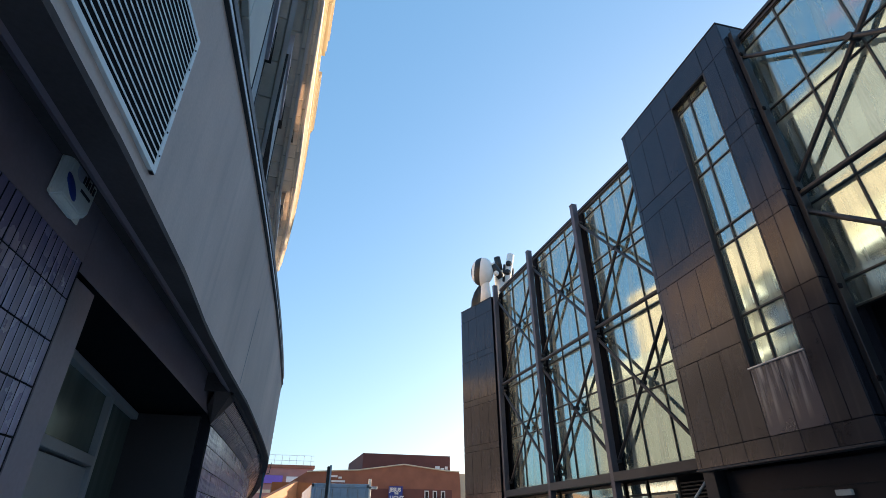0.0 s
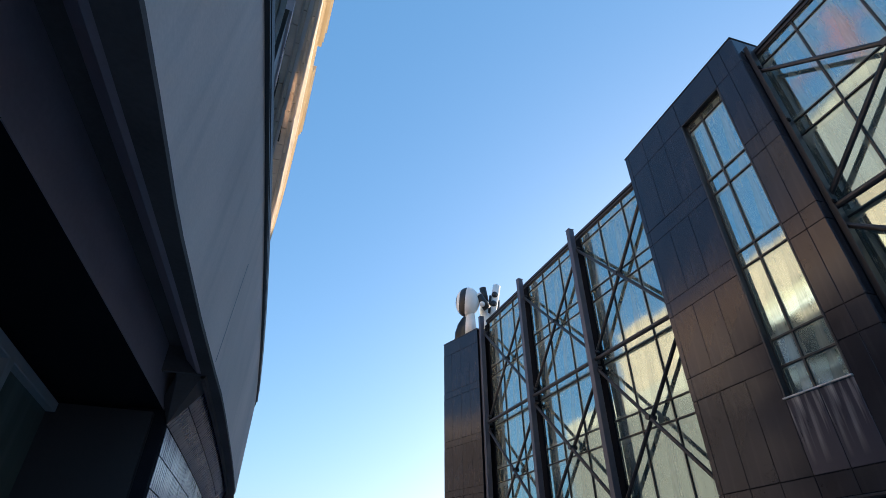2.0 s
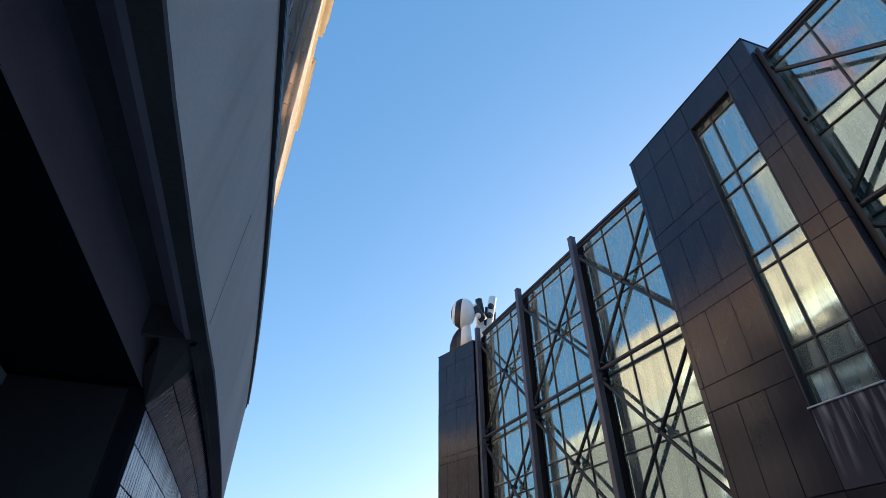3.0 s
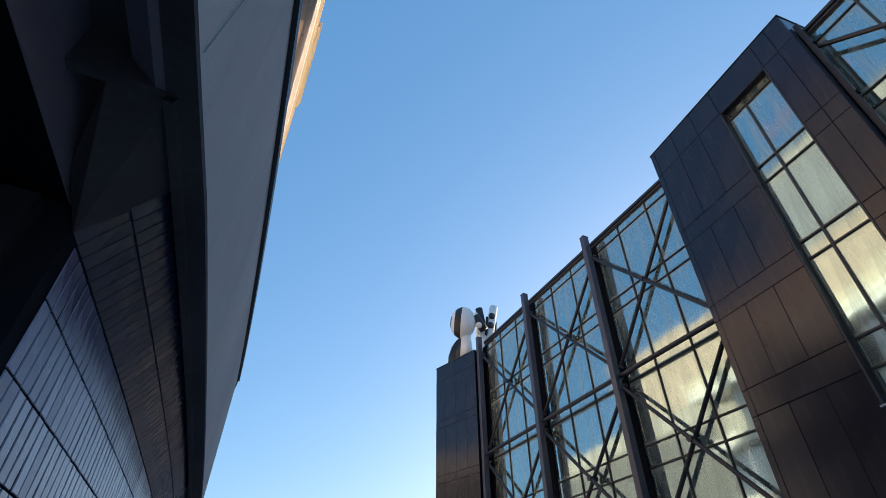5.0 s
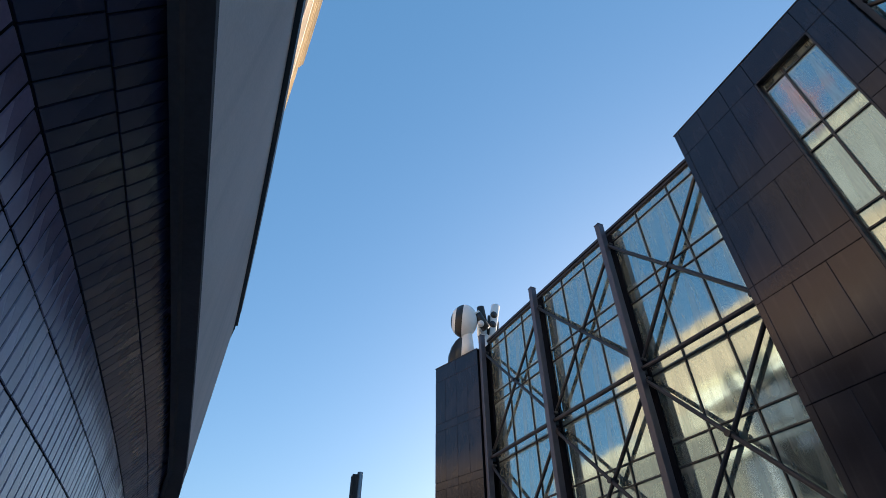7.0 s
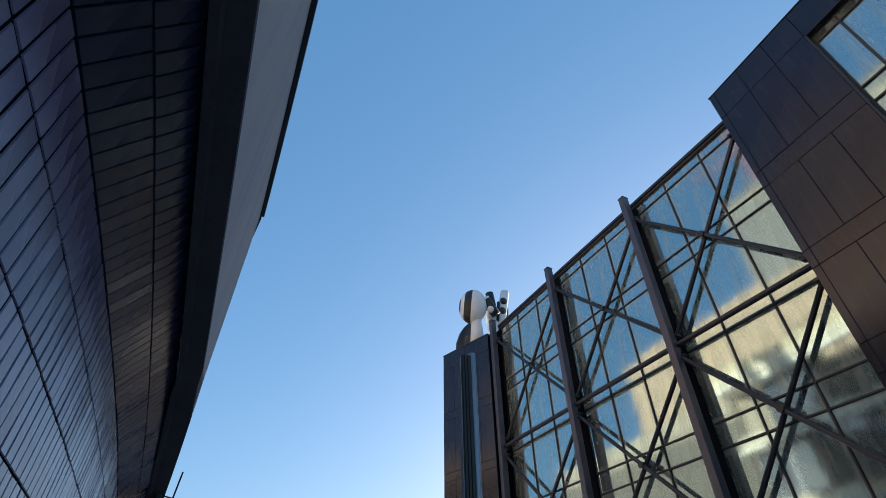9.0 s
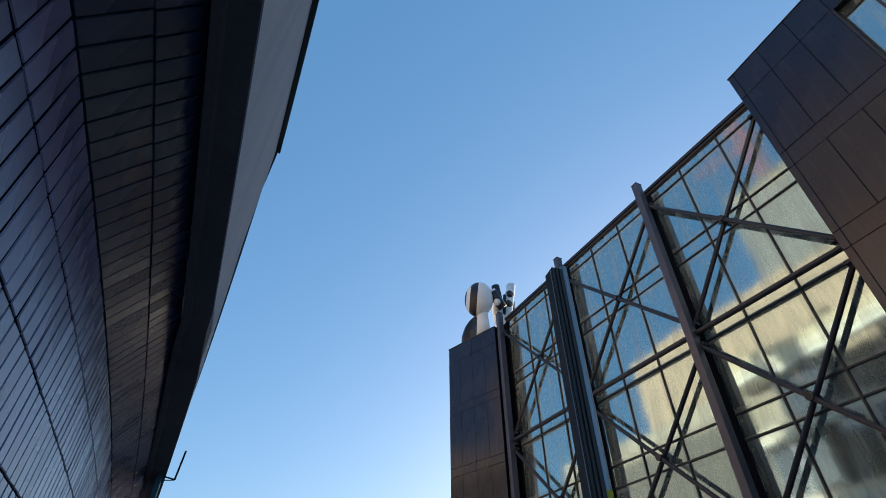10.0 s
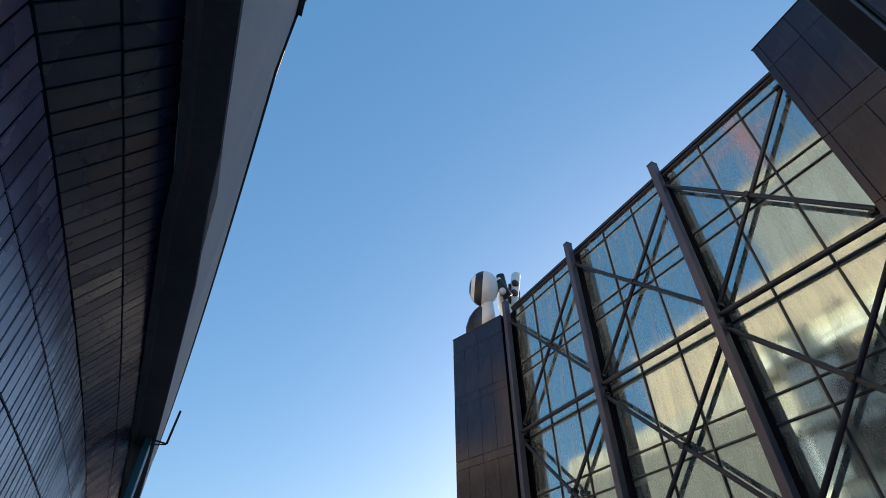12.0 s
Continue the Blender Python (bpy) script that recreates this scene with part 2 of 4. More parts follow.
# ---------- helpers ----------
def bm_box(bm, x0, x1, y0, y1, z0, z1, bevel=0.0):
    r = bmesh.ops.create_cube(bm, size=1.0)
    vs = r["verts"]
    bmesh.ops.scale(bm, vec=(x1 - x0, y1 - y0, z1 - z0), verts=vs)
    bmesh.ops.translate(bm, vec=((x0 + x1) / 2, (y0 + y1) / 2, (z0 + z1) / 2), verts=vs)
    if bevel:
        es = list({e for v in vs for e in v.link_edges})
        bmesh.ops.bevel(bm, geom=es, offset=bevel, segments=1, affect="EDGES")
    return bm


def box(x0, x1, y0, y1, z0, z1, bevel=0.0):
    return bm_box(bmesh.new(), x0, x1, y0, y1, z0, z1, bevel)


def bm_bar(bm, a, b, r, segs=10, square=False, up=(1, 0, 0)):
    """A round or square bar from a to b."""
    a, b = Vector(a), Vector(b)
    d = b - a
    q = d.to_track_quat("Z", "Y").to_matrix().to_4x4()
    m = Matrix.Translation((a + b) / 2) @ q
    if square:
        g = bmesh.ops.create_cube(bm, size=1.0, matrix=m @ Matrix.Diagonal((2 * r, 2 * r, d.length, 1)))
    else:
        g = bmesh.ops.create_cone(bm, cap_ends=True, segments=segs, radius1=r, radius2=r, depth=d.length, matrix=m)
    return bm


def bar(a, b, r, segs=10, square=False):
    return bm_bar(bmesh.new(), a, b, r, segs, square)


def mesh(bm, name, material, smooth=False):
    me = bpy.data.meshes.new(name)
    bmesh.ops.recalc_face_normals(bm, faces=bm.faces)
    bm.to_mesh(me)
    bm.free()
    for m in material if isinstance(material, (list, tuple)) else (material,):
        me.materials.append(m)
    if smooth:
        for p in me.polygons:
            p.use_smooth = True
    return me


def part(name, bm, material, parent, label="", smooth=False):
    ob = new(name, mesh(bm, name, material, smooth))
    ob.parent = parent
    if label:
        tagged(ob, label)
    return ob


def thing(name, label, category, group="", kind="", at=None):
    ob = new(name)
    if at is not None:
        ob.matrix_world = at
    return tagged(ob, label, category, group, kind)


def solo(name, bm, material, label, category, group="", kind="", smooth=False):
    return tagged(new(name, mesh(bm, name, material, smooth)), label, category, group, kind)


def sweep(profile, ys, line, closed=False):
    """Sweeps a profile of (inset, z) along the plan curve x = line(y) - inset."""
    bm = bmesh.new()
    rows = [[bm.verts.new((line(y) - (o(y) if callable(o) else o), y, z)) for o, z in profile] for y in ys]
    n = len(profile)
    for a, b in zip(rows, rows[1:]):
        for i in range(n if closed else n - 1):
            j = (i + 1) % n
            bm.faces.new((a[i], a[j], b[j], b[i]))
    if closed:
        bm.faces.new(rows[0])
        bm.faces.new(rows[-1][::-1])
    return bm


def steps(a, b, d):
    n = max(1, round((b - a) / d))
    return [a + (b - a) * i / n for i in range(n + 1)]


# ---------- ground ----------
solo("ground", box(-400, 400, -300, 500, -0.5, -0.12), M_ASPHALT, "pale grey paved ground reaching the horizon", "ground", kind="structure")
solo("pavement", box(-3.2, 2.2, -12, 40, -0.12, 0.0, 0.01), M_PAVE, "grey concrete pavement along the curved building", "pavement", kind="structure")
solo("pavement_far_side", box(10.6, 13.6, -20, 40, -0.12, 0.0, 0.01), M_PAVE, "grey concrete pavement along the glazed building", "pavement", kind="structure")


# ---------- glazed building ----------
BEND = 0.08      # the facade turns slightly towards the street before y = 13.4
FX, BX, GX = 12.42, 12.86, 13.2       # cladding face, bracing plane, glazing plane
TURNED = Matrix.Translation((FX, 13.4, 0)) @ Matrix.Rotation(-math.atan(BEND), 4, "Z") @ Matrix.Translation((-FX, -13.4, 0))
I4 = Matrix.Identity(4)

body = solo("wall_east", box(13.72, 26, 13.4, 32.9, 0, 15.48), M_SHUTTER, "dark core wall behind the glazing", "wall", kind="structure")
b2 = solo("wall_east_near", box(13.72, 26, -12, 13.35, 0, 15.48), M_SHUTTER, "dark core wall behind the glazing", "wall", kind="structure")
solo("roof_east", box(13.4, 26.2, -12, 33.0, 15.3, 15.62), M_ROOF, "flat dark roof of the glazed building", "roof", kind="structure")

ROWS_Z = [3.58, 6.23, 6.91, 9.17, 12.03, 12.56, 15.12, 15.52]


def glazed_bay(index, y0, y1, mulls, at, z_bottom=3.58):
    """One glazed bay: mullions, transoms and separate panes."""
    w = thing("window_%d" % index, "tall bay of bluish coated glass panes with dark bronze mullions, streaked with dirt", "window", "glazed bays", "structure", at)
    cols = [y0] + mulls + [y1]
    zs = [z for z in ROWS_Z if z >= z_bottom - 0.01]
    for y in cols:
        part("mullion", box(GX - 0.04, GX + 0.1, y - 0.026, y + 0.026, zs[0], zs[-1], 0.006), M_MULLION, w)
    for z in zs:
        part("transom", box(GX - 0.035, GX + 0.09, y0, y1, z - 0.026, z + 0.026, 0.006), M_MULLION, w)
    for a, b in zip(cols, cols[1:]):
        for c, d in zip(zs, zs[1:]):
            tip = random.uniform(-0.006, 0.006)
            bm = bmesh.new()
            bm_box(bm, -0.012, 0.012, -(b - a) / 2 + 0.03, (b - a) / 2 - 0.03, -(d - c) / 2 + 0.025, (d - c) / 2 - 0.025)
            p = part("pane", bm, M_GLASS, w)
            p.matrix_local = Matrix.Translation((GX + 0.02, (a + b) / 2, (c + d) / 2)) @ Euler((0, tip, random.uniform(-0.006, 0.006))).to_matrix().to_4x4()
    bm = box(GX - 0.07, GX + 0.3, y0, y1, 15.53, 15.65, 0.01)
    bm_box(bm, GX - 0.12, GX + 0.2, y0, y1, 15.65, 15.78, 0.01)
    part("roof_edge", bm, M_STEEL, w, "dark metal roof edge")
    part("sill", box(GX - 0.6, GX + 0.2, y0, y1, 3.26, 3.58, 0.01), M_STEEL, w, "dark steel floor beam")
    return w


bays = [(13.3, 18.1, [14.92, 16.52], I4), (18.1, 23.1, [19.82, 21.42], I4), (23.1, 28.1, [24.78, 26.4], I4), (1.7, 8.0, [3.25, 4.78, 6.30], TURNED)]
for i, (a, b, ms, at) in enumerate(bays):
    glazed_bay(i + 1, a, b, ms, at, 6.1 if i == 3 else 3.58)


def braced_frame(y0, y1, at, label):
    """The steel bracing of one bay: two crosses, a double floor beam and its joint plates."""
    f = thing("steel_bracing", label, "bracing", "bracing of the bays", "", at)
    for z0, z1 in ((9.68, 14.82), (3.98, 9.0)):
        zc, yc = (z0 + z1) / 2, (y0 + y1) / 2
        part("brace", bar((BX, y0, z0), (BX, y1, z1), 0.07, 8), M_STEEL, f)
        part("brace", bar((BX + 0.13, y0, z1), (BX + 0.13, y1, z0), 0.07, 8, False), M_STEEL, f)
        bm = bar((BX - 0.1, yc, zc), (BX + 0.25, yc, zc), 0.10, 10)
        part("joint_plate", bm, M_STEEL, f)
        for y, z in ((y0, z0), (y0, z1), (y1, z0), (y1, z1)):
            s = 0.09 if y == y0 else -0.09
            part("end_plate", box(BX - 0.02, BX + 0.16, y - 0.09 + s, y + 0.09 + s, z - 0.06, z + 0.06, 0.02), M_STEEL, f)
    part("beam", bar((BX - 0.02, y0 - 0.1, 9.37), (BX - 0.02, y1 + 0.1, 9.37), 0.085, 10), M_STEEL, f)
    return f


L = "dark painted steel cross bracing standing before the glass"
braced_frame(13.5, 18.0, I4, L)
braced_frame(18.0, 23.0, I4, L)
braced_frame(23.0, 28.0, I4, L)
braced_frame(1.9, 7.72, TURNED, L)

def tall_column(y):
    """A slim box column with a raised front edge, a bevelled top and bolted brackets for the braces."""
    c = thing("steel_column", "tall dark painted steel column rising above the roof edge", "column", "columns of the glazed front")
    bm = box(12.60, 12.88, y - 0.125, y + 0.125, -0.1, 15.90, 0.012)
    part("shaft", bm, M_STEEL_LIGHT, c)
    part("cap", box(12.585, 12.895, y - 0.14, y + 0.14, 15.90, 15.93, 0.008), M_STEEL_LIGHT, c)
    # added black strip that paints the column's dark reflection on the glass
    part("reflection_strip", box(13.12, 13.30, y - 0.12, y + 0.30, 3.6, 15.5, 0.01), M_JOINT, c, "dark strip on the glass standing in for the column's reflection")
    for z in (3.4, 9.37, 14.9):
        part("bracket", box(12.88, 13.12, y - 0.03, y + 0.03, z - 0.12, z + 0.12, 0.006), M_STEEL, c)
    return c


for y in (18.05, 23.05, 28.05):
    tall_column(y)

edge_col = thing("steel_column", "dark steel column beside the stair block", "column", "columns of the glazed front", "", TURNED)
part("flange", box(12.72, 12.76, 7.44, 7.58, 3.2, 15.75, 0.008), M_STEEL, edge_col)
part("web", box(12.76, 13.05, 7.50, 7.58, 3.2, 15.7), M_STEEL, edge_col)
for z in (4.4, 6.6, 9.4, 12.3, 14.6):
    part("cable_clip", box(12.70, 12.80, 7.40, 7.45, z, z + 0.12, 0.01), M_JOINT, edge_col)


def panel_piece(parent, y0, y1, z0, z1, x=FX, depth=0.03, gap=0.007, material=None):
    bm = box(-depth / 2, depth / 2, -(y1 - y0) / 2 + gap, (y1 - y0) / 2 - gap, -(z1 - z0) / 2 + gap, (z1 - z0) / 2 - gap, 0.006)
    p = part("panel", bm, material or M_PANEL, parent)
    p.matrix_local = Matrix.Translation((x + depth / 2, (y0 + y1) / 2, (z0 + z1) / 2)) @ Euler((0, random.uniform(-0.005, 0.005), random.uniform(-0.006, 0.006))).to_matrix().to_4x4()
    return p


LEVELS = [3.22, 3.72, 6.25, 6.95, 9.03, 9.55, 11.87, 12.45, 15.12, 16.25]

# stair block with a tall window
blk = thing("wall_stair_block", "dark metal panel stair block with a tall narrow window and pale run-off stains", "wall", "", "structure", TURNED)
Y0, Y1, WY0, WY1, WZ0, WZ1 = 7.60, 13.4, 8.66, 10.38, 5.5, 15.05
bm = box(FX + 0.035, 13.71, Y0 + 0.035, WY0, 3.24, 16.22)
bm_box(bm, FX + 0.035, 13.71, WY1, Y1 - 0.035, 3.24, 16.22)
bm_box(bm, FX + 0.035, 13.71, WY0, WY1, 3.24, WZ0)
bm_box(bm, FX + 0.035, 13.71, WY0, WY1, WZ1, 16.22)
bm_box(bm, FX + 0.5, 13.71, WY0, WY1, WZ0, WZ1)
part("core", bm, M_JOINT, blk)
LEFT = [13.4, 13.2, 12.28, 11.34, WY1 + 0.03]
RIGHT = [WY0 - 0.03, 8.11, Y0]
for i, (z0, z1) in enumerate(zip(LEVELS, LEVELS[1:])):
    band = i in (2, 4, 6)
    cols = [LEFT[0], LEFT[1], LEFT[-1]] if band else LEFT
    if i == 0:
        cols = [13.4, 13.2, 12.28, 11.34, 10.41, 9.5, 8.63, Y0]
        for a, b in zip(cols, cols[1:]):
            panel_piece(blk, b, a, z0, z1)
        continue
    if i == 1:
        for a, b in zip(LEFT, LEFT[1:]):
            panel_piece(blk, b, a, z0, z1)
        panel_piece(blk, 9.5, WY1 + 0.03, z0, WZ0 - 0.04, material=M_PANEL_STAIN)
        panel_piece(blk, WY0 - 0.03, 9.5, z0, WZ0 - 0.04, material=M_PANEL_STAIN)
        for a, b in zip(RIGHT, RIGHT[1:]):
            panel_piece(blk, b, a, z0, z1)
        continue
    if i == 8:
        cols = [13.4, 13.2, 12.28, 11.34, 10.41, 8.63, 8.11, Y0]
        for a, b in zip(cols, cols[1:]):
            panel_piece(blk, b, a, WZ1 + 0.04 if (a, b) == (10.41, 8.63) else z0, z1)
        continue
    for a, b in zip(cols, cols[1:]):
        panel_piece(blk, b, a, z0, z1)
    for a, b in zip(RIGHT, RIGHT[1:]):
        panel_piece(blk, b, a, z0, z1)
# side cladding of the stair block
for z0, z1 in zip(LEVELS, LEVELS[1:]):
    for y, s in ((Y0, 1), (Y1, -1)):
        for x0, x1 in ((FX + 0.03, 12.95), (12.95, 13.5)):
            bm = box(x0 + 0.01, x1 - 0.01, y if s > 0 else y - 0.03, y + 0.03 if s > 0 else y, z0 + 0.012, z1 - 0.012, 0.006)
            part("side_panel", bm, M_PANEL, blk)
part("coping", box(FX - 0.02, 13.75, Y0 - 0.02, Y1 + 0.02, 16.25, 16.30, 0.01), M_STEEL, blk, "dark metal coping")
part("drip_edge", box(FX - 0.05, 12.7, Y0 - 0.02, Y1 + 0.02, 3.15, 3.21, 0.008), M_STEEL, blk, "dark projecting drip edge")

win = thing("window_5", "tall narrow two-column window with bronze frame reflecting sky", "window", "", "structure", TURNED)
WX = FX + 0.22
wz = [WZ0, 6.28, 7.0, 9.22, 9.74, 11.95, 12.52, 14.74, WZ1]
for y in (WY0 + 0.03, 9.68, WY1 - 0.03):
    part("mullion", box(WX - 0.05, WX + 0.06, y - 0.03, y + 0.03, WZ0, WZ1, 0.005), M_MULLION, win)
for z in wz:
    part("transom", box(WX - 0.045, WX + 0.055, WY0, WY1, z - 0.028, z + 0.028, 0.005), M_MULLION, win)
for a, b in ((WY0 + 0.05, 9.66), (9.70, WY1 - 0.05)):
    for c, d in zip(wz, wz[1:]):
        bm = box(-0.01, 0.01, -(b - a) / 2, (b - a) / 2, -(d - c) / 2 + 0.02, (d - c) / 2 - 0.02)
        p = part("pane", bm, M_GLASS, win)
        p.matrix_local = Matrix.Translation((WX + 0.01, (a + b) / 2, (c + d) / 2)) @ Euler((0, random.uniform(-0.005, 0.005), random.uniform(-0.006, 0.006))).to_matrix().to_4x4()
bm = box(FX - 0.005, WX + 0.05, WY1 - 0.02, WY1 + 0.03, WZ0 - 0.04, WZ1 + 0.04, 0.004)
bm_box(bm, FX - 0.005, WX + 0.05, WY0 - 0.03, WY0 + 0.02, WZ0 - 0.04, WZ1 + 0.04, 0.004)
bm_box(bm, FX - 0.005, WX + 0.05, WY0 - 0.03, WY1 + 0.03, WZ1, WZ1 + 0.04, 0.004)
part("window_frame", bm, M_STEEL, win)
part("window_sill", box(FX - 0.05, WX + 0.05, WY0 - 0.05, WY1 + 0.05, WZ0 - 0.05, WZ0 - 0.01, 0.005), M_GALV, win, "pale weathered metal sill")

# end block, its face turned out towards the street
EA, EB, ETOP = Vector((12.50, 28.22, 0)), Vector((11.54, 31.42, 0)), 15.16
EW = (EB - EA).length
SKEW = Matrix.Translation(EA) @ Matrix.Rotation(math.atan2(-(EB - EA).x, (EB - EA).y), 4, "Z")
end = thing("wall_end_block", "dark blue-black metal panel end block of the glazed building", "wall", "", "structure", SKEW)
part("core", box(0.035, 7, 0.02, EW - 0.035, 0.02, ETOP - 0.03), M_JOINT, end)
ez = [0.0, 0.75, 3.1, 3.55, 5.85, 6.2, 8.53, 8.9, 11.45, 11.86, 14.28, ETOP]
for i, (z0, z1) in enumerate(zip(ez, ez[1:])):
    cols = [0, 0.5, 1] if z1 - z0 < 0.9 else [0, 0.25, 0.5, 0.76, 1]
    for a, b in zip(cols, cols[1:]):
        panel_piece(end, a * EW, b * EW, z0, z1, 0.0)
    for x0 in (0.03, 1.2, 2.4):
        part("side_panel", box(x0, x0 + 1.16, EW - 0.03, EW, z0 + 0.008, z1 - 0.008, 0.006), M_PANEL, end)
part("coping", box(-0.02, 7.1, 0, EW + 0.02, ETOP, ETOP + 0.05, 0.01), M_STEEL, end, "dark metal coping")

# ground floor of the glazed building
gf = thing("wall_ground_floor", "dark ground floor front with louvre, windows and closed shutter under the overhang", "wall", "", "structure")
part("shutter_wall", box(13.15, 13.3, 2.0, 13.1, -0.1, 3.14), M_SHUTTER, gf, "dark closed metal shutter front")
for z in (2.55, 1.9, 1.25, 0.6):
    part("shutter_rail", box(13.12, 13.15, 2.0, 13.0, z, z + 0.03, 0.004), M_STEEL, gf)
part("pier", box(12.75, 13.3, 13.15, 13.6, -0.1, 3.25, 0.01), M_STEEL, gf)
for a, b in ((15.25, 16.75), (16.85, 18.0), (18.2, 20.5), (20.6, 23.0), (23.2, 25.6), (25.7, 28.0)):
    p = part("shop_window", box(13.2, 13.3, a, b, 0.4, 3.22, 0.005), M_MULLION, gf)
    part("pane", box(13.17, 13.2, a + 0.06, b - 0.06, 0.5, 2.72), M_GLASS, p)
    part("top_pane", box(13.17, 13.2, a + 0.06, b - 0.06, 2.8, 3.12), M_GLASS, p)
lv = part("louvre", box(13.25, 13.3, 13.65, 15.2, 0.4, 3.22), M_JOINT, gf)
for i in range(16):
    part("slat", box(13.16, 13.25, 13.7, 15.15, 2.98 - i * 0.11, 3.02 - i * 0.11, 0.006), M_STEEL, lv)
part("diagonal_rod", bar((12.95, 13.4, 3.2), (12.95, 17.9, -0.05), 0.04, 8), M_GALV, gf)
solo("wall_light", box(13.02, 13.12, 9.45, 9.85, 2.33, 2.46, 0.015), M_WHITE, "small white rectangular wall light on the dark shutter", "light")
nt = thing("poster", "pale poster with dark unreadable writing behind the shop window", "poster")
part("sheet", box(13.10, 13.165, 15.4, 16.55, 1.6, 2.7, 0.003), M_CREAM, nt)
for i, (a, b, c) in enumerate(((15.55, 0.16, 2.42), (15.78, 0.12, 2.45), (15.98, 0.18, 2.43), (16.22, 0.14, 2.46))):
    part("writing", box(13.094, 13.10, a, a + b, c, c + 0.16), M_BLACK, nt)


# ---------- roof sculpture: one plain mesh ----------
def sculpture():
    bm = bmesh.new()

    def mark(k, old):
        for f in bm.faces:
            if f not in old:
                f.material_index = k

    def blob(c, r, k, turn=(0, 0, 0), segs=20):
        old = set(bm.faces)
        m = Matrix.Translation(c) @ Euler([radians(a) for a in turn]).to_matrix().to_4x4() @ Matrix.Diagonal((*r, 1))
        bmesh.ops.create_uvsphere(bm, u_segments=segs, v_segments=12, radius=1, matrix=m)
        mark(k, old)

    def rod(a, b, r, k, segs=16):
        old = set(bm.faces)
        bm_bar(bm, a, b, r, segs)
        mark(k, old)

    y = 30.3

    def at(px, pz, dy=0.0):
        """A place on the upright plane that the figures stand in, turned to face the street."""
        return Vector((px * 0.97 + 0.01, (y + dy) * 0.97 + 0.27, (pz - 1.55) * 0.97 + 1.55))

    # striped head on a tapering neck
    s = len(bm.faces)
    m = Matrix.Translation(at(12.95, 18.25)) @ Matrix.Rotation(radians(-30), 4, "Z") @ Euler((0, radians(7), 0)).to_matrix().to_4x4() @ Matrix.Diagonal((0.80, 0.78, 1.06, 1)) @ Matrix.Rotation(radians(90), 4, "Y")
    bmesh.ops.create_uvsphere(bm, u_segments=28, v_segments=40, radius=1, matrix=m)
    bm.faces.ensure_lookup_table()
    inv = m.inverted()
    for f in list(bm.faces)[s:]:
        q = (inv @ f.calc_center_median()).z
        f.material_index = 1 if -0.97 < q < -0.84 or -0.58 < q < -0.10 else 0
    old = set(bm.faces)
    a, b = at(13.15, 15.6), at(13.12, 17.6)
    bmesh.ops.create_cone(bm, cap_ends=True, segments=18, radius1=0.42, radius2=0.27, depth=(b - a).length, matrix=Matrix.Translation((a + b) / 2))
    mark(0, old)
    # sail-shaped fin
    old = set(bm.faces)
    fin = ((11.78, 14.68), (11.86, 15.6), (12.07, 16.23), (12.32, 16.66), (12.58, 16.95), (12.93, 17.1), (12.97, 16.6), (12.86, 15.95), (12.72, 14.68))
    fa, fb = [bm.verts.new((px * 1.04 - 0.02, 31.0, (pz - 1.55) * 1.04 + 1.55)) for px, pz in fin], [bm.verts.new((px * 1.04 - 0.02, 31.3, (pz - 1.55) * 1.04 + 1.55)) for px, pz in fin]
    bm.faces.new(fa)
    bm.faces.new(fb[::-1])
    for i in range(len(fin)):
        j = (i + 1) % len(fin)
        bm.faces.new((fa[i], fa[j], fb[j], fb[i]))
    mark(1, old)
    # leaning black tubes, one with a white tip
    rod(at(13.58, 18.62, -0.5), at(14.22, 17.75, -0.5), 0.27, 1)
    rod(at(13.50, 18.72, -0.5), at(13.60, 18.60, -0.5), 0.25, 0)
    blob(at(13.78, 17.95, -0.62), (0.20, 0.18, 0.20), 0)
    rod(at(14.24, 19.68, 0.1), at(14.40, 18.60, 0.1), 0.24, 1)
    # white body behind, dotted white tube and slim black tubes
    blob(at(14.36, 17.9, 0.2), (0.36, 0.30, 1.15), 0)
    rod(at(14.30, 15.6, 0.1), at(14.36, 17.6, 0.1), 0.30, 0)
    rod(at(15.34, 20.02), at(14.55, 16.4), 0.27, 0)
    rod(at(14.55, 16.4), at(14.5, 15.6), 0.27, 0)
    for px, pz in ((15.00, 19.12), (14.86, 18.38)):
        rod(at(px, pz, -0.32), at(px, pz, -0.2), 0.22, 1)
    rod(at(14.72, 19.05, -0.1), at(14.55, 17.6, -0.1), 0.09, 1)
    rod(at(15.46, 19.0, 0.3), at(15.1, 15.6, 0.3), 0.20, 1)
    return bm


solo("sculpture", sculpture(), [M_WHITE, M_BLACK], "large abstract black and white sculpture standing on the roof", "sculpture", smooth=True)


# ---------- curved building on the other side ----------
def curve(y):
    if y <= 12.4:
        return 0.06 - 0.045 * (12.4 - y) - 0.0032 * (12.4 - y) ** 2
    return 0.035 - 0.0022 * (y - 12.4) ** 2


def wcurve(y):
    if y <= 10:
        return curve(y)
    if y <= 16:
        return -0.0664 + 0.06 * (y - 10) - 0.007 * (y - 10) ** 2
    return 0.0416 - 0.024 * (y - 16) - 0.002 * (y - 16) ** 2


YS_NEAR, YS_FAR = steps(-8, 12.4, 0.3), steps(12.4, 38, 0.4)
ZL, ZR = 3.03, 4.62


def FL(y):
    """How far the foot of the fascia stands back from its rim."""
    return float(np.interp(y, [2, 3.2, 4.2, 5.3, 6.2, 6.8, 8, 9, 10.5, 12.2, 13], [0.01, 0.03, 0.08, 0.085, 0.07, 0.054, 0.052, 0.05, 0.043, 0.035, 0.0]))



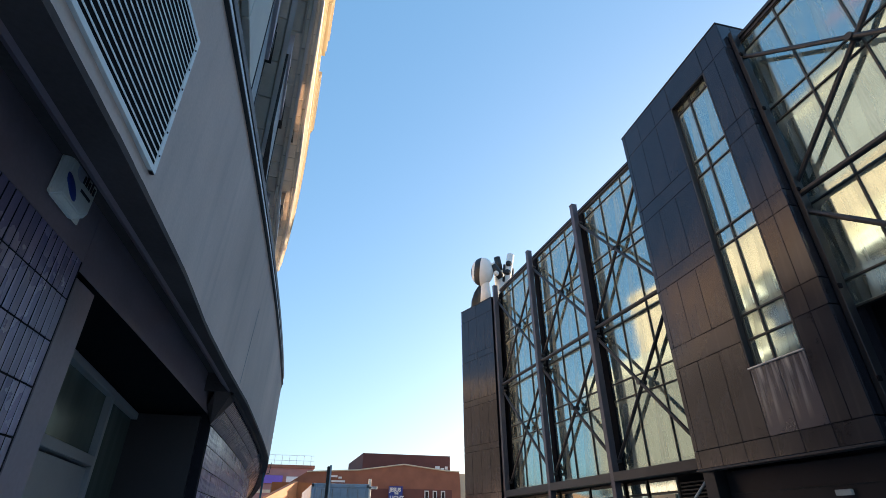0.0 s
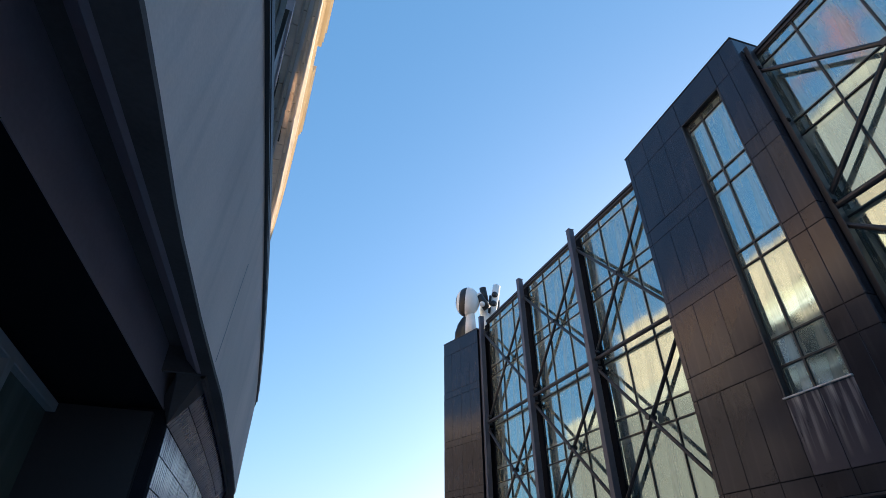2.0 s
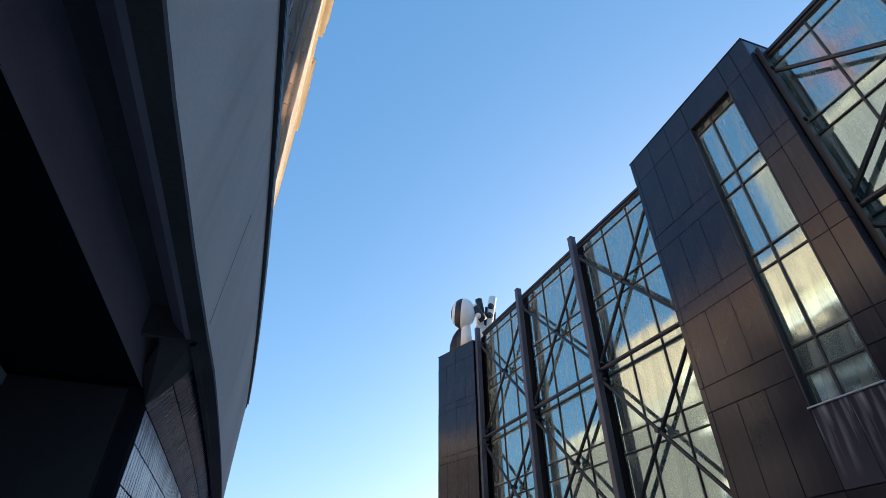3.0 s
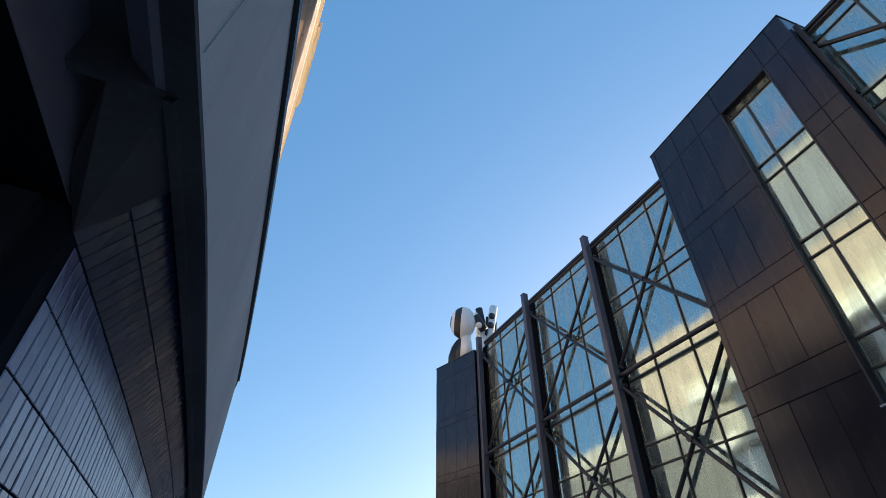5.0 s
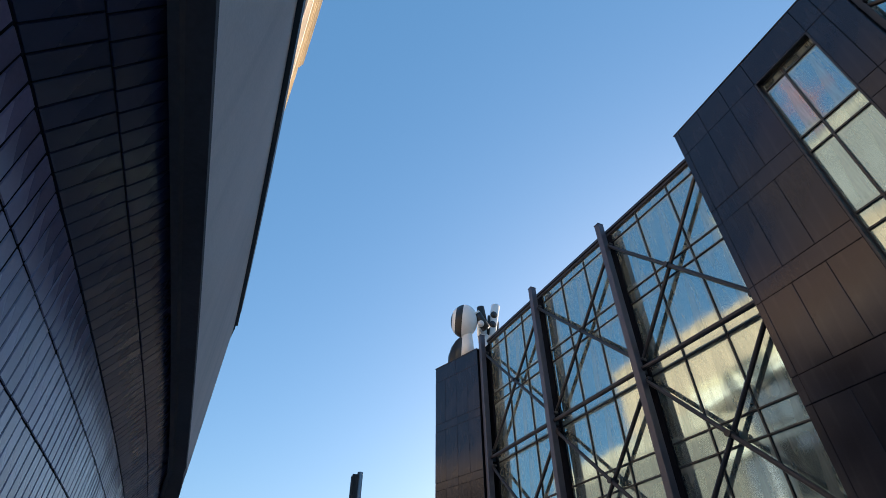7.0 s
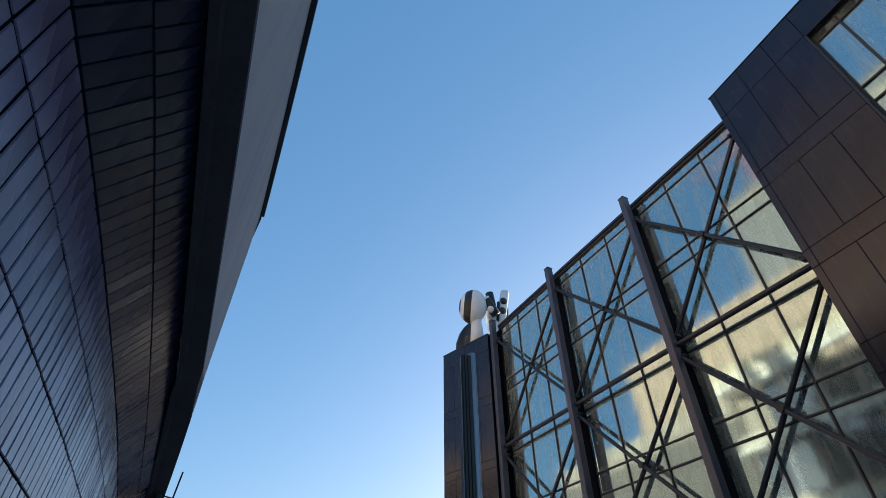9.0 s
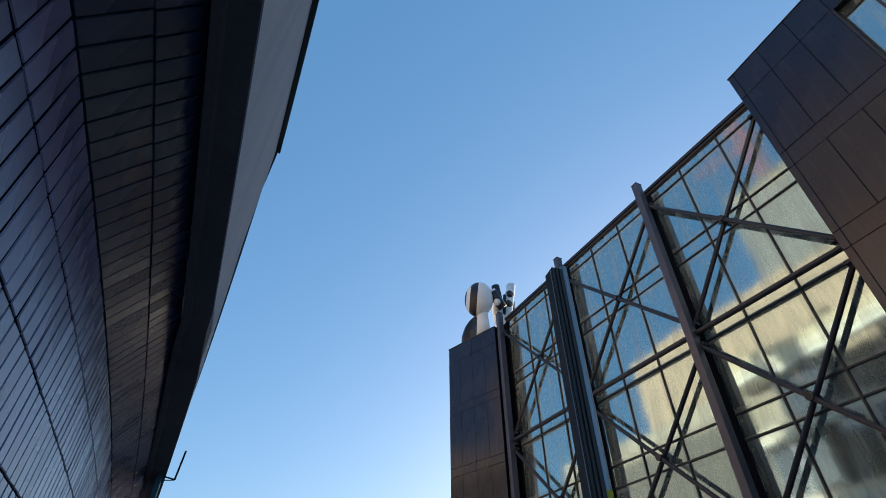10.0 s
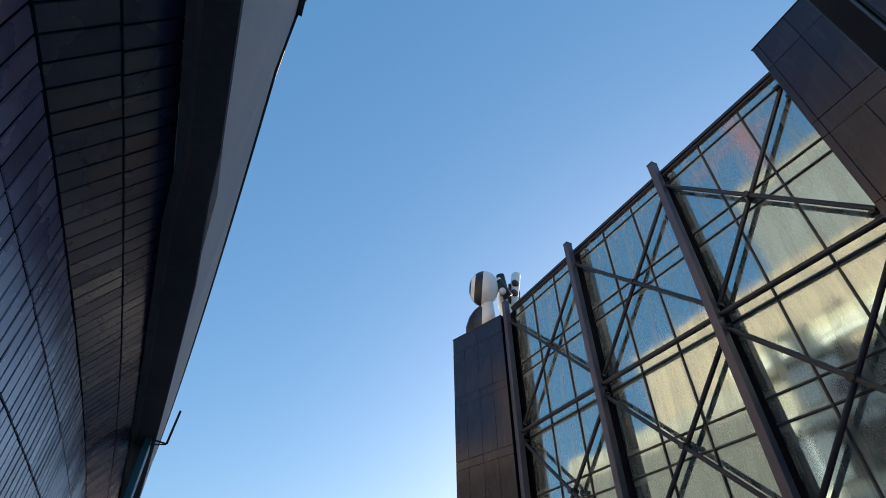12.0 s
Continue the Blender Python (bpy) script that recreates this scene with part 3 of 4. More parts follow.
fas = thing("wall_fascia", "grey rendered curved fascia band overhanging the pavement, faintly stained", "wall", "", "structure")
part("render_band", sweep([(FL, ZL), (0, ZR), (0.19, ZR), (0.19, ZL)], YS_NEAR, curve, True), M_FASCIA, fas)
part("render_band", sweep([(FL, ZL), (0, ZR - 0.05), (0.19, ZR - 0.05), (0.19, ZL)], YS_FAR, curve, True), M_FASCIA, fas)
part("lip", sweep([(FL, ZL + 0.002), (FL, ZL - 0.035), (0.168, ZL - 0.032), (0.168, ZL + 0.02)], steps(-8, 38, 0.3), curve), M_LIP, fas, "dark painted bottom edge")
part("drip_groove", sweep([(0.13, ZL - 0.03), (0.14, ZL - 0.06), (0.17, ZL - 0.06), (0.17, ZL)], steps(6.26, 38, 0.3), curve), M_LIP, fas)
part("flashing", sweep([(-0.02, ZR + 0.012), (-0.012, ZR + 0.13), (0.12, ZR + 0.135), (0.12, ZR + 0.012)], YS_NEAR, curve, True), M_RIM, fas, "pale metal flashing along the rim")
part("flashing_edge", sweep([(-0.035, ZR - 0.005), (-0.035, ZR + 0.012), (0.1, ZR + 0.012), (0.1, ZR - 0.005)], YS_NEAR, curve, True), M_RIM_DARK, fas)
part("gutter", sweep([(-0.022, ZR + 0.14), (-0.03, ZR + 0.2), (0.06, ZR + 0.2), (0.06, ZR + 0.14)], YS_NEAR, curve, True), M_RIM_DARK, fas, "thin dark rail above the flashing")
part("flashing", sweep([(-0.015, ZR - 0.05), (-0.015, ZR), (0.12, ZR), (0.12, ZR - 0.05)], YS_FAR, curve, True), M_RIM_DARK, fas)
solo("roof_low", sweep([(0.1, ZR - 0.12), (0.1, ZR - 0.02), (9, ZR - 0.02), (9, ZR - 0.12)], steps(-8, 38, 0.8), curve, True), M_ROOF, "low flat roof behind the fascia", "roof", kind="structure")

part("crack", bar((curve(6.10) - 0.068, 6.10, 3.06), (curve(6.17) - 0.021, 6.17, 4.0), 0.0022, 5), M_DOOR, fas, "thin hairline crack")

# soffit over the entrance and the wall below
WO, UO = 0.41, 0.45
YE = 6.28
solo("ceiling_soffit", sweep([(0.13, 3.2), (0.9, 3.2), (0.9, 3.36), (0.13, 3.36)], steps(-8, YE, 0.3), curve, True), M_LIP, "dark painted soffit under the overhang", "soffit", kind="structure")
solo("trim_soffit", sweep([(0.16, ZL - 0.028), (0.16, 3.19), (0.3, 3.19), (0.3, 3.1), (0.2, ZL - 0.028)], steps(-8, YE, 0.3), curve, True), M_PAINT, "dark painted edge beam under the overhang", "beam", kind="structure")
wn_ = thing("wall_entrance", "dark painted wall with tiled panel beside a recessed entrance", "wall", "", "structure")
part("lintel", sweep([(UO, 2.83), (UO, 3.3), (UO + 0.006, 3.3), (UO + 0.006, 2.83)], steps(2.905, 6.76, 0.3), curve, True), M_PAINT, wn_)
part("upper_wall", sweep([(UO, 2.88), (UO, 3.3), (UO + 0.3, 3.3), (UO + 0.3, 2.88)], steps(-8, 2.90, 0.3), curve, True), M_PAINT, wn_)
part("jamb", sweep([(UO, -0.05), (UO, 2.79), (UO + 0.6, 2.79), (UO + 0.6, -0.05)], steps(2.905, 3.14, 0.1), curve, True), M_PAINT, wn_)
# inside of the recess in near-black colours that carry its shade
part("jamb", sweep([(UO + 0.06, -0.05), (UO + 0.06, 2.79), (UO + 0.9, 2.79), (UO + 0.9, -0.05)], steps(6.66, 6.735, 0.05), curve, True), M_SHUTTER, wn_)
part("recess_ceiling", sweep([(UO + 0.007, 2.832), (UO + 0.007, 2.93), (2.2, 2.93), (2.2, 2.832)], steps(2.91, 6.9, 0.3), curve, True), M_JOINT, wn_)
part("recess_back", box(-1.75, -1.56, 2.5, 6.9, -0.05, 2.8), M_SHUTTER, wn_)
bm = bmesh.new()          # smooth plastered corner where the cove meets the lintel
ca, cb, cc, cd, cg = [bm.verts.new((curve(y) - o, y, z)) for o, y, z in ((0.405, 6.75, 2.72), (0.163, 6.28, 3.0), (0.34, 6.28, 3.0), (0.458, 6.60, 2.9), (0.163, 6.78, 3.046))]
for vs in ((ca, cb, cc), (ca, cc, cd), (ca, cg, cb)):
    bm.faces.new(vs)
part("cove_end", bm, M_LIP, wn_)
part("trough_end", sweep([(0.10, 2.998), (0.10, 3.3), (0.47, 3.3), (0.47, 2.998)], [6.25, 6.29], curve, True), M_LIP, wn_)

# entrance door
dr = thing("door_1", "grey painted steel door with frosted glass above and beside it", "door", "", "structure")
part("leaf", box(-1.53, -1.49, 4.05, 5.50, 0, 2.10, 0.006), M_DOOR, dr)
bm = box(-1.555, -1.46, 5.52, 5.60, 0, 2.74, 0.005)
bm_box(bm, -1.555, -1.46, 3.3, 5.52, 2.12, 2.20, 0.005)
bm_box(bm, -1.555, -1.46, 3.3, 6.78, 2.72, 2.79, 0.005)
bm_box(bm, -1.555, -1.46, 6.70, 6.76, 0, 2.72, 0.005)
part("frame", bm, M_DOOR, dr)
part("transom_pane", box(-1.54, -1.52, 3.3, 5.52, 2.2, 2.72), M_FROST, dr)
part("side_pane", box(-1.54, -1.52, 5.6, 6.70, 0.02, 2.72), M_FROST, dr)
part("door_sign", box(-1.488, -1.485, 4.22, 4.3, 1.86, 1.96), M_BLACK, dr)
part("handle", bar((-1.45, 5.35, 0.95), (-1.45, 5.35, 1.2), 0.012), M_GALV, dr)

# louvred vent in the fascia
vt = thing("vent", "white metal louvred vent set in the grey fascia", "vent")
VY0, VY1, VZ0, VZ1 = 0.9, 2.27, 3.10, 4.05
line = lambda y: curve(y) - 0.008
part("backing", sweep([(-0.012, VZ0 + 0.03), (-0.012, VZ1 - 0.03), (0.004, VZ1 - 0.03), (0.01, VZ0 + 0.03)], steps(VY0, VY1 - 0.02, 0.2), line, True), M_JOINT, vt)
for z in (VZ0, VZ1 - 0.032):
    part("frame", sweep([(-0.016, z), (-0.016, z + 0.030), (0.0, z + 0.030), (0.01, z)], steps(VY0, VY1, 0.2), line, True), M_WHITE_METAL, vt)
for y in (VY0, VY1 - 0.034):
    part("frame", sweep([(-0.017, VZ0), (-0.017, VZ1), (0.0, VZ1), (0.01, VZ0)], [y, y + 0.034], line, True), M_WHITE_METAL, vt)
for i in range(20):
    z = VZ0 + 0.055 + i * 0.0435
    part("slat", sweep([(-0.0150, z), (-0.0150, z + 0.011), (-0.0135, z + 0.011), (-0.0135, z)], steps(VY0 + 0.03, VY1 - 0.03, 0.3), line, True), M_WHITE_METAL, vt)
for i in range(6):
    for y in (VY1 - 0.022,):
        part("screw", bar((line(y) + 0.012, y, VZ0 + 0.1 + i * 0.15), (line(y) + 0.021, y, VZ0 + 0.1 + i * 0.15), 0.006, 6), M_STEEL, vt)

# alarm box
al = thing("alarm_box", "white plastic alarm box with blue lens and dark lettering bars, grimy", "alarm box")
ax = curve(2.5) - UO
bm = bmesh.new()          # a tapering cover with a rounded shoulder
va, vb, vc = [[bm.verts.new((x, y * k, z * k)) for y, z in ((-0.14, -0.15), (0.07, -0.155), (0.15, -0.10), (0.155, 0.12), (-0.15, 0.13))] for x, k in ((0, 1.0), (0.05, 0.97), (0.085, 0.84))]
for lo, hi in ((va, vb), (vb, vc)):
    for i in range(5):
        bm.faces.new((lo[i], lo[(i + 1) % 5], hi[(i + 1) % 5], hi[i]))
bm.faces.new(vc)
bm.faces.new(va[::-1])
bmesh.ops.bevel(bm, geom=list(bm.edges), offset=0.008, segments=2, affect="EDGES")
cover = part("cover", bm, M_PLASTIC, al)
bm = bmesh.new()
bmesh.ops.create_uvsphere(bm, u_segments=16, v_segments=8, radius=1, matrix=Matrix.Translation((0.083, -0.07, -0.06)) @ Matrix.Rotation(radians(-35), 4, "X") @ Matrix.Diagonal((0.012, 0.075, 0.03, 1)))
part("lens", bm, M_BLUE, al, "blue translucent lens", smooth=True)
bm = bmesh.new()
bmesh.ops.create_uvsphere(bm, u_segments=16, v_segments=8, radius=1, matrix=Matrix.Translation((0.084, -0.03, 0.045)) @ Matrix.Diagonal((0.004, 0.055, 0.045, 1)))
part("emblem", bm, M_FRAME, al, "faded blue round emblem", smooth=True)
for i in range(5):
    part("lettering", box(0.085, 0.089, -0.01 + i * 0.026, 0.008 + i * 0.026, 0.01, 0.05 + 0.015 * (i % 2)), M_STEEL, al)
part("small_print", box(0.085, 0.088, 0.0, 0.10, -0.035, -0.02), M_STEEL, al)
part("base_plate", box(-0.005, 0.012, -0.15, 0.15, -0.14, 0.12, 0.004), M_PLASTIC, al)
al.matrix_world = Matrix.Translation((ax + 0.012, 2.53, 3.135)) @ Matrix.Rotation(-0.12, 4, "Z") @ Matrix.Diagonal((0.55, 1.05, 1.05, 1))

# projecting sign bracket at the far end
br = thing("bracket", "thin dark metal bracket with upright rod on a teal panel", "bracket")
part("rod", bar((0.10, 15.3, 2.98), (0.12, 15.3, 3.25), 0.009, 8), M_STEEL, br)
part("arm", bar((-0.02, 15.3, 3.0), (0.10, 15.3, 2.98), 0.007, 8), M_STEEL, br)
part("arm", bar((-0.02, 15.3, 2.96), (0.10, 15.3, 2.975), 0.005, 8), M_STEEL, br)
part("panel", box(-0.06, -0.01, 15.25, 15.6, 2.2, 3.02, 0.005), M_TEAL, br, "flat teal panel")

# upright channel post by the kerb
ps = thing("sign_post", "dark galvanised channel post with a yellow warning sticker", "post")
bm = bmesh.new()
bm_bar(bm, (0.026, 0.0, 0), (0.026, 0.0, 2.74), 0.028, 20)
part("tube", bm, M_GALV, ps, "dull galvanised steel tube", smooth=True)
part("channel", box(-0.052, 0.012, -0.036, -0.028, 0, 2.72, 0.003), M_POST, ps, "dark weathered channel strip")
part("channel_flange", box(-0.060, -0.0525, -0.038, 0.03, 0, 2.71, 0.003), M_POST, ps)
part("channel_edge", box(-0.0635, -0.0605, -0.039, -0.034, 0, 2.70, 0.001), M_GALV, ps, "bright worn metal edge")
for x in (-0.034, -0.014):
    part("channel_rib", box(x, x + 0.007, -0.043, -0.0365, 0, 2.715, 0.002), M_POST, ps)


def wrap(r, a0, a1, z0, z1, n=6):
    """A thin sheet bent round the tube."""
    bm = bmesh.new()
    for k in range(n):
        p, q = radians(a0 + (a1 - a0) * k / n), radians(a0 + (a1 - a0) * (k + 1) / n)
        bm.faces.new([bm.verts.new((0.026 + r * math.cos(a), r * math.sin(a), z)) for a, z in ((p, z0), (q, z0), (q, z1), (p, z1))])
    return bm


stk = part("sticker", wrap(0.0292, -112, -8, 1.35, 1.93), M_YELLOW, ps, "yellow warning sticker")
part("symbol", wrap(0.0300, -78, -40, 1.45, 1.885), M_BLACK, stk)
for z in (1.62, 1.76):
    part("print_line", wrap(0.0300, -34, -14, z, z + 0.03, 3), M_BLACK, stk)
ps.matrix_world = Matrix.Translation((1.18, 10.8, 0)) @ Matrix.Rotation(radians(-12), 4, "Z") @ Matrix.Diagonal((0.74, 0.74, 1.004, 1))

# ---------- upper storeys behind the rim ----------
tw = thing("apartment_building", "tan stone-clad upper storeys with pale ledges and dark recessed windows", "building")
TY = steps(-8, 4, 4.0) + steps(4.6, 14, 1.88) + steps(14.8, 27, 0.8)


def front(x, y0, slope, y1=14.0):
    """A storey's edge: level with the street, then slanting in, then bending away."""
    def line(y):
        v = x + slope * (min(max(y, 4.0), y1) - y0)
        return v - 0.0034 * max(y - 14, 0) ** 2
    return line


def band(line, x0, x1, z0, z1, ys=None):
    """A run along a storey, x0 in front of and x1 behind its edge line."""
    return sweep([(-x0, z0), (-x0, z1), (-x1, z1), (-x1, z0)], ys or TY, line, True)


def piece(name, line, x0, x1, y0, y1, z0, z1, material, parent, bevel=0.006, label=""):
    """One panel laid along a storey's edge line."""
    m, w = (y0 + y1) / 2, (y1 - y0) / 2
    p = part(name, box(x0, x1, -w, w, z0, z1, bevel), material, parent, label)
    p.matrix_local = Matrix.Translation((line(m), m, 0)) @ Matrix.Rotation(-math.atan((line(m + 0.1) - line(m - 0.1)) / 0.2), 4, "Z")
    return p


PLUMB = front(0, 4, 0)
part("wall", band(PLUMB, -2.3, -9, 4.4, 15.2), M_STONE_OLD, tw)
# storeys: underside of the floor edge and the line that it follows
STOREYS = [(7.7, front(-0.53, 4.63, -0.115, 12.0)), (11.0, front(-0.42, 6.97, -0.061)), (14.1, front(-0.38, 9.26, -0.026))]
for f, (z, ed) in enumerate(STOREYS):
    part("ledge", band(ed, 0.02, -0.05, z - 0.02, z + (0.17 if f == 2 else 0.09)), M_LEDGE, tw, "pale metal ledge along the floor edge")
    part("slab", band(ed, -0.051, -1.4, z + 0.06, z + (0.3 if f == 2 else 0.085)), M_STONE, tw)
    if f:
        part("moulding", band(ed, -0.135, -0.165, z - 0.05, z + 0.03), M_STONE_PALE, tw, "thin pale rib under the soffit")
    part("apron", band(ed, -0.03 if f == 2 else -0.5, -1.4, z + (0.301 if f == 2 else 0.086), z + 0.72), M_STONE, tw)
top = 14.5
CORNICE = front(-0.30, 4, 0)
part("cornice", band(CORNICE, -0.06, -0.6, top - 0.05, top + 0.3), M_STONE, tw)
part("cornice", band(CORNICE, 0.0, -0.6, top + 0.3, top + 0.5), M_CREAM, tw, "cream cornice")
part("cornice_strip", band(CORNICE, 0.03, -0.6, top + 0.5, top + 0.75), M_CREAM, tw)
for y0, y1, h, x in ((6.0, 10.0, 1.9, 0.22), (10.02, 12.0, 0.7, 0.21), (13.0, 15.9, 0.15, 0.13)):
    ys = [y0, y1] if y1 < 14 else steps(y0, y1, 0.8)
    part("parapet", band(CORNICE, x - 0.07, -0.6, top + 0.76, top + 0.8 + h, ys), M_CREAM, tw, "raised cream parapet")
    part("parapet_strip", band(CORNICE, x - 0.035, -0.2, top + 0.3 * h + 0.8, top + 0.35 * h + 0.88, ys), M_STONE_PALE, tw)
    part("parapet_cap", band(CORNICE, x, -0.6, top + 0.81 + h, top + 0.95 + h, ys), M_CREAM, tw)
# dark colour up to 13.2 m paints the shadow line on the wing
part("rear_wing", box(-9, -2.7, 27.02, 44, 4.4, 13.2), M_STONE_SHADE, tw, "set-back stone wing, lower part coloured dark for shade")
part("rear_wing", box(-9, -2.65, 27.02, 44, 13.2, 14.78), M_STONE_OLD, tw)
part("upper_storey", box(-9, -2.6, 8, 34.5, 14.8, 19.6), M_STONE_WARM, tw, "set-back pale stone upper storey")
part("upper_roof", box(-9.2, -2.5, 8, 34.7, 19.6, 19.9), M_STONE_WARM, tw)
# lowest balcony with its pale panelled front
LOW = front(-0.594, 3.0, -0.05)
part("slab", band(LOW, -0.07, -1.6, 5.18, 5.5, [-6, 3.7]), M_STONE, tw)
for k in range(12):
    y = 3.71 - 0.8 * (k + 1)
    for z0, z1 in ((5.12, 6.38), (6.39, 7.66)):
        piece("panel", LOW, -0.06, 0.0, y + 0.008, y + 0.792, z0, z1, M_STONE_PALE, tw)
    piece("soffit_panel", LOW, -0.75, -0.075, y + 0.01, y + 0.79, 5.12, 5.175, M_STONE, tw)
    piece("soffit_panel", LOW, -1.5, -0.76, y + 0.01, y + 0.79, 5.12, 5.175, M_STONE, tw)
# storey by storey: stone soffit panels, lilac wall panels with dark slots, black plates for the shade of a recess, then
# a run of windows
CYCLE, UNIT = 6.24, 0.78
for f, (z, ed) in enumerate(STOREYS):
    below = (5.5, 8.42, 11.72)[f]
    y = -6.0 + 0.55 * f
    while y < 25.4:
        piece("soffit_panel", ed, -1.38, -0.17 if f else -0.062, y + 0.012, y + UNIT - 0.012, z + 0.005, z + 0.055, M_STONE, tw, 0.008)
        if f:
            piece("soffit_panel", ed, -0.13, -0.062, y + 0.412, y + UNIT + 0.388, z + 0.008, z + 0.055, M_STONE, tw, 0.008)
        y += UNIT
    face, deep, gap = ((-0.18, 0.45, 0.6), (-0.30, 0.55, 1.0), (-0.34, 0.5, 0.8))[f]
    y = (5.15, 10.0, 8.2)[f] - 2 * CYCLE
    while y < 25:
        for k in (2, 1) if f or y > 6 else (1,):
            piece("panel", ed, -1.0, face, y - 1.05 * k + 0.01, y - 1.05 * k + 1.04, z - 0.62, z - 0.005, M_FRAME if f < 2 else M_STONE_WARM, tw)
            # solid black pieces: the shade of openings and recesses painted as colour
            piece("opening", ed, -1.0, face - 0.05, y - 1.05 * k, y - 1.05 * k + 1.05, below, z - 0.63, M_BLACK, tw, 0.004, "solid black panel for the shade under the panel")
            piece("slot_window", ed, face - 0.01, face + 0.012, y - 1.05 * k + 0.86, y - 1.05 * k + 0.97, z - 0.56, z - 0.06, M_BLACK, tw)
        piece("recess", ed, -1.36, face + 0.02, y + 0.005, y + gap, z - 0.02, z + 0.002, M_BLACK, tw, 0.004, "flat black plate for the shade of the recess between the panels")
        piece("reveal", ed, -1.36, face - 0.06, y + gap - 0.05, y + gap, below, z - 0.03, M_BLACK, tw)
        q = y + gap + 0.02
        while q + 1.5 < y + CYCLE - 2.05:
            wd = piece("window", ed, face - deep, face - deep + 0.06, q, q + 1.5, below + 0.05, z, M_FRAME if f < 2 else M_STONE_WARM, tw)
            part("pane", box(face - deep + 0.06, face - deep + 0.08, -0.70, 0.70, below + 0.1, z - 0.04), M_DARK_GLASS, wd)
            q += 1.52
        y += CYCLE

# ---------- distance ----------
bk = thing("brick_building", "low red-brown brick building with shallow gable and dark upper block", "building")
part("wall", box(2.2, 17.9, 50, 70, -0.1, 5.5), M_BRICK, bk)
bm = bmesh.new()
gz = [(2.2, 5.5), (3.5, 6.35), (8.0, 6.6), (12.3, 7.2), (16.5, 6.75), (17.8, 6.7), (17.9, 5.5)]
va, vb = [bm.verts.new((x, 50, z)) for x, z in gz], [bm.verts.new((x, 69, z)) for x, z in gz]
bm.faces.new(va)
bm.faces.new(vb[::-1])
for i in range(len(gz)):
    j = (i + 1) % len(gz)
    bm.faces.new((va[i], va[j], vb[j], vb[i]))
part("gable", bm, M_BRICK, bk)
for (x0, z0), (x1, z1) in zip(gz[1:-2], gz[2:-1]):
    part("verge", bar((x0, 49.95, z0), (x1, 49.95, z1), 0.06, 6), M_CREAM, bk)
part("upper_block", box(9.4, 18.9, 56, 66, 5.5, 8.85), M_BRICK_DARK, bk)
part("dark_front", box(9.1, 17.0, 49.9, 50, 0, 5.1), M_BRICK_DARK, bk)
for x in (14.3, 15.1, 15.9):
    wd = part("window", box(x, x + 0.4, 49.8, 49.92, 2.5, 5.0), M_WHITE, bk)
    part("pane", box(x + 0.08, x + 0.32, 49.76, 49.8, 2.6, 4.9), M_DARK_GLASS, wd)
for i, (x, z, w) in enumerate(((5.3, 5.95, 0.9), (6.3, 5.85, 0.3), (5.7, 5.55, 1.2))):
    part("wall_lettering", box(x, x + w, 49.9, 49.98, z, z + 0.16), M_WHITE, bk)
for i, (x, z, w) in enumerate(((17.2, 7.5, 0.5), (17.8, 7.35, 0.4), (18.3, 7.5, 0.3))):
    part("wall_lettering", box(x, x + w, 55.9, 55.98, z, z + 0.3), M_LEDGE, bk)
part("side_annexe", box(17.95, 20, 50.5, 60, -0.1, 6.6), M_CREAM, bk, "pale rendered annexe")
sg = thing("sign", "blue and white church sign with block lettering on brick", "sign")
part("board", box(10.9, 12.15, 49.6, 49.85, 3.9, 5.3), M_BLUE, sg)


def lettering(text, x, z, size, parent):
    cu = bpy.data.curves.new("text", "FONT")
    cu.body, cu.size, cu.extrude, cu.offset = text, size, 0.02, 0.02
    tmp = new("text", cu)
    bpy.context.view_layer.update()
    me = bpy.data.meshes.new_from_object(tmp.evaluated_get(bpy.context.evaluated_depsgraph_get()))
    bpy.data.objects.remove(tmp)
    me.materials.append(M_WHITE)
    ob = new("lettering", me)
    ob.parent = parent
    ob.matrix_local = pose(x, 49.55, z, 90, 0, 0)
    return ob


lettering("JESUS", 10.93, 4.86, 0.44, sg)
lettering("LIGHT", 10.97, 4.18, 0.46, sg)
lettering("THE", 11.38, 4.64, 0.2, sg)
cr = thing("cross", "white wooden cross standing before the brick building", "cross")
part("upright", box(5.25, 5.38, 28.9, 29.05, -0.1, 4.08, 0.01), M_WHITE, cr)
part("crossbar", box(4.95, 5.72, 28.9, 29.05, 3.60, 3.72, 0.01), M_WHITE, cr)
org = thing("orange_building", "orange rendered low building with a slanting parapet", "building")
part("wall", box(0.6, 4.0, 44, 49.5, -0.1, 5.0), M_ORANGE, org)
bm = bmesh.new()
pts = [(-0.6, 36.0, 3.2), (2.2, 44, 5.1), (2.2, 44, -0.1), (-0.6, 36.0, -0.1)]
f = bm.faces.new([bm.verts.new(p) for p in pts])
r = bmesh.ops.extrude_face_region(bm, geom=[f])
bmesh.ops.translate(bm, vec=(0.3, 0.0, 0), verts=[v for v in r["geom"] if isinstance(v, bmesh.types.BMVert)])
part("side_wall", bm, M_ORANGE, org)
pk = thing("pink_building", "pink brick building with purple banner and roof railing", "building")
part("wall", box(-6, 6.4, 80, 95, -0.1, 9.6), M_PINK, pk)
part("parapet", box(-6.2, 6.6, 79.8, 95, 9.6, 10.0), M_BRICK, pk)
part("band", box(-6.1, 6.5, 79.9, 80, 6.4, 6.8), M_CREAM, pk)
part("banner", box(-0.2, 2.4, 79.8, 79.9, 7.6, 8.6), M_PURPLE, pk, "purple banner")
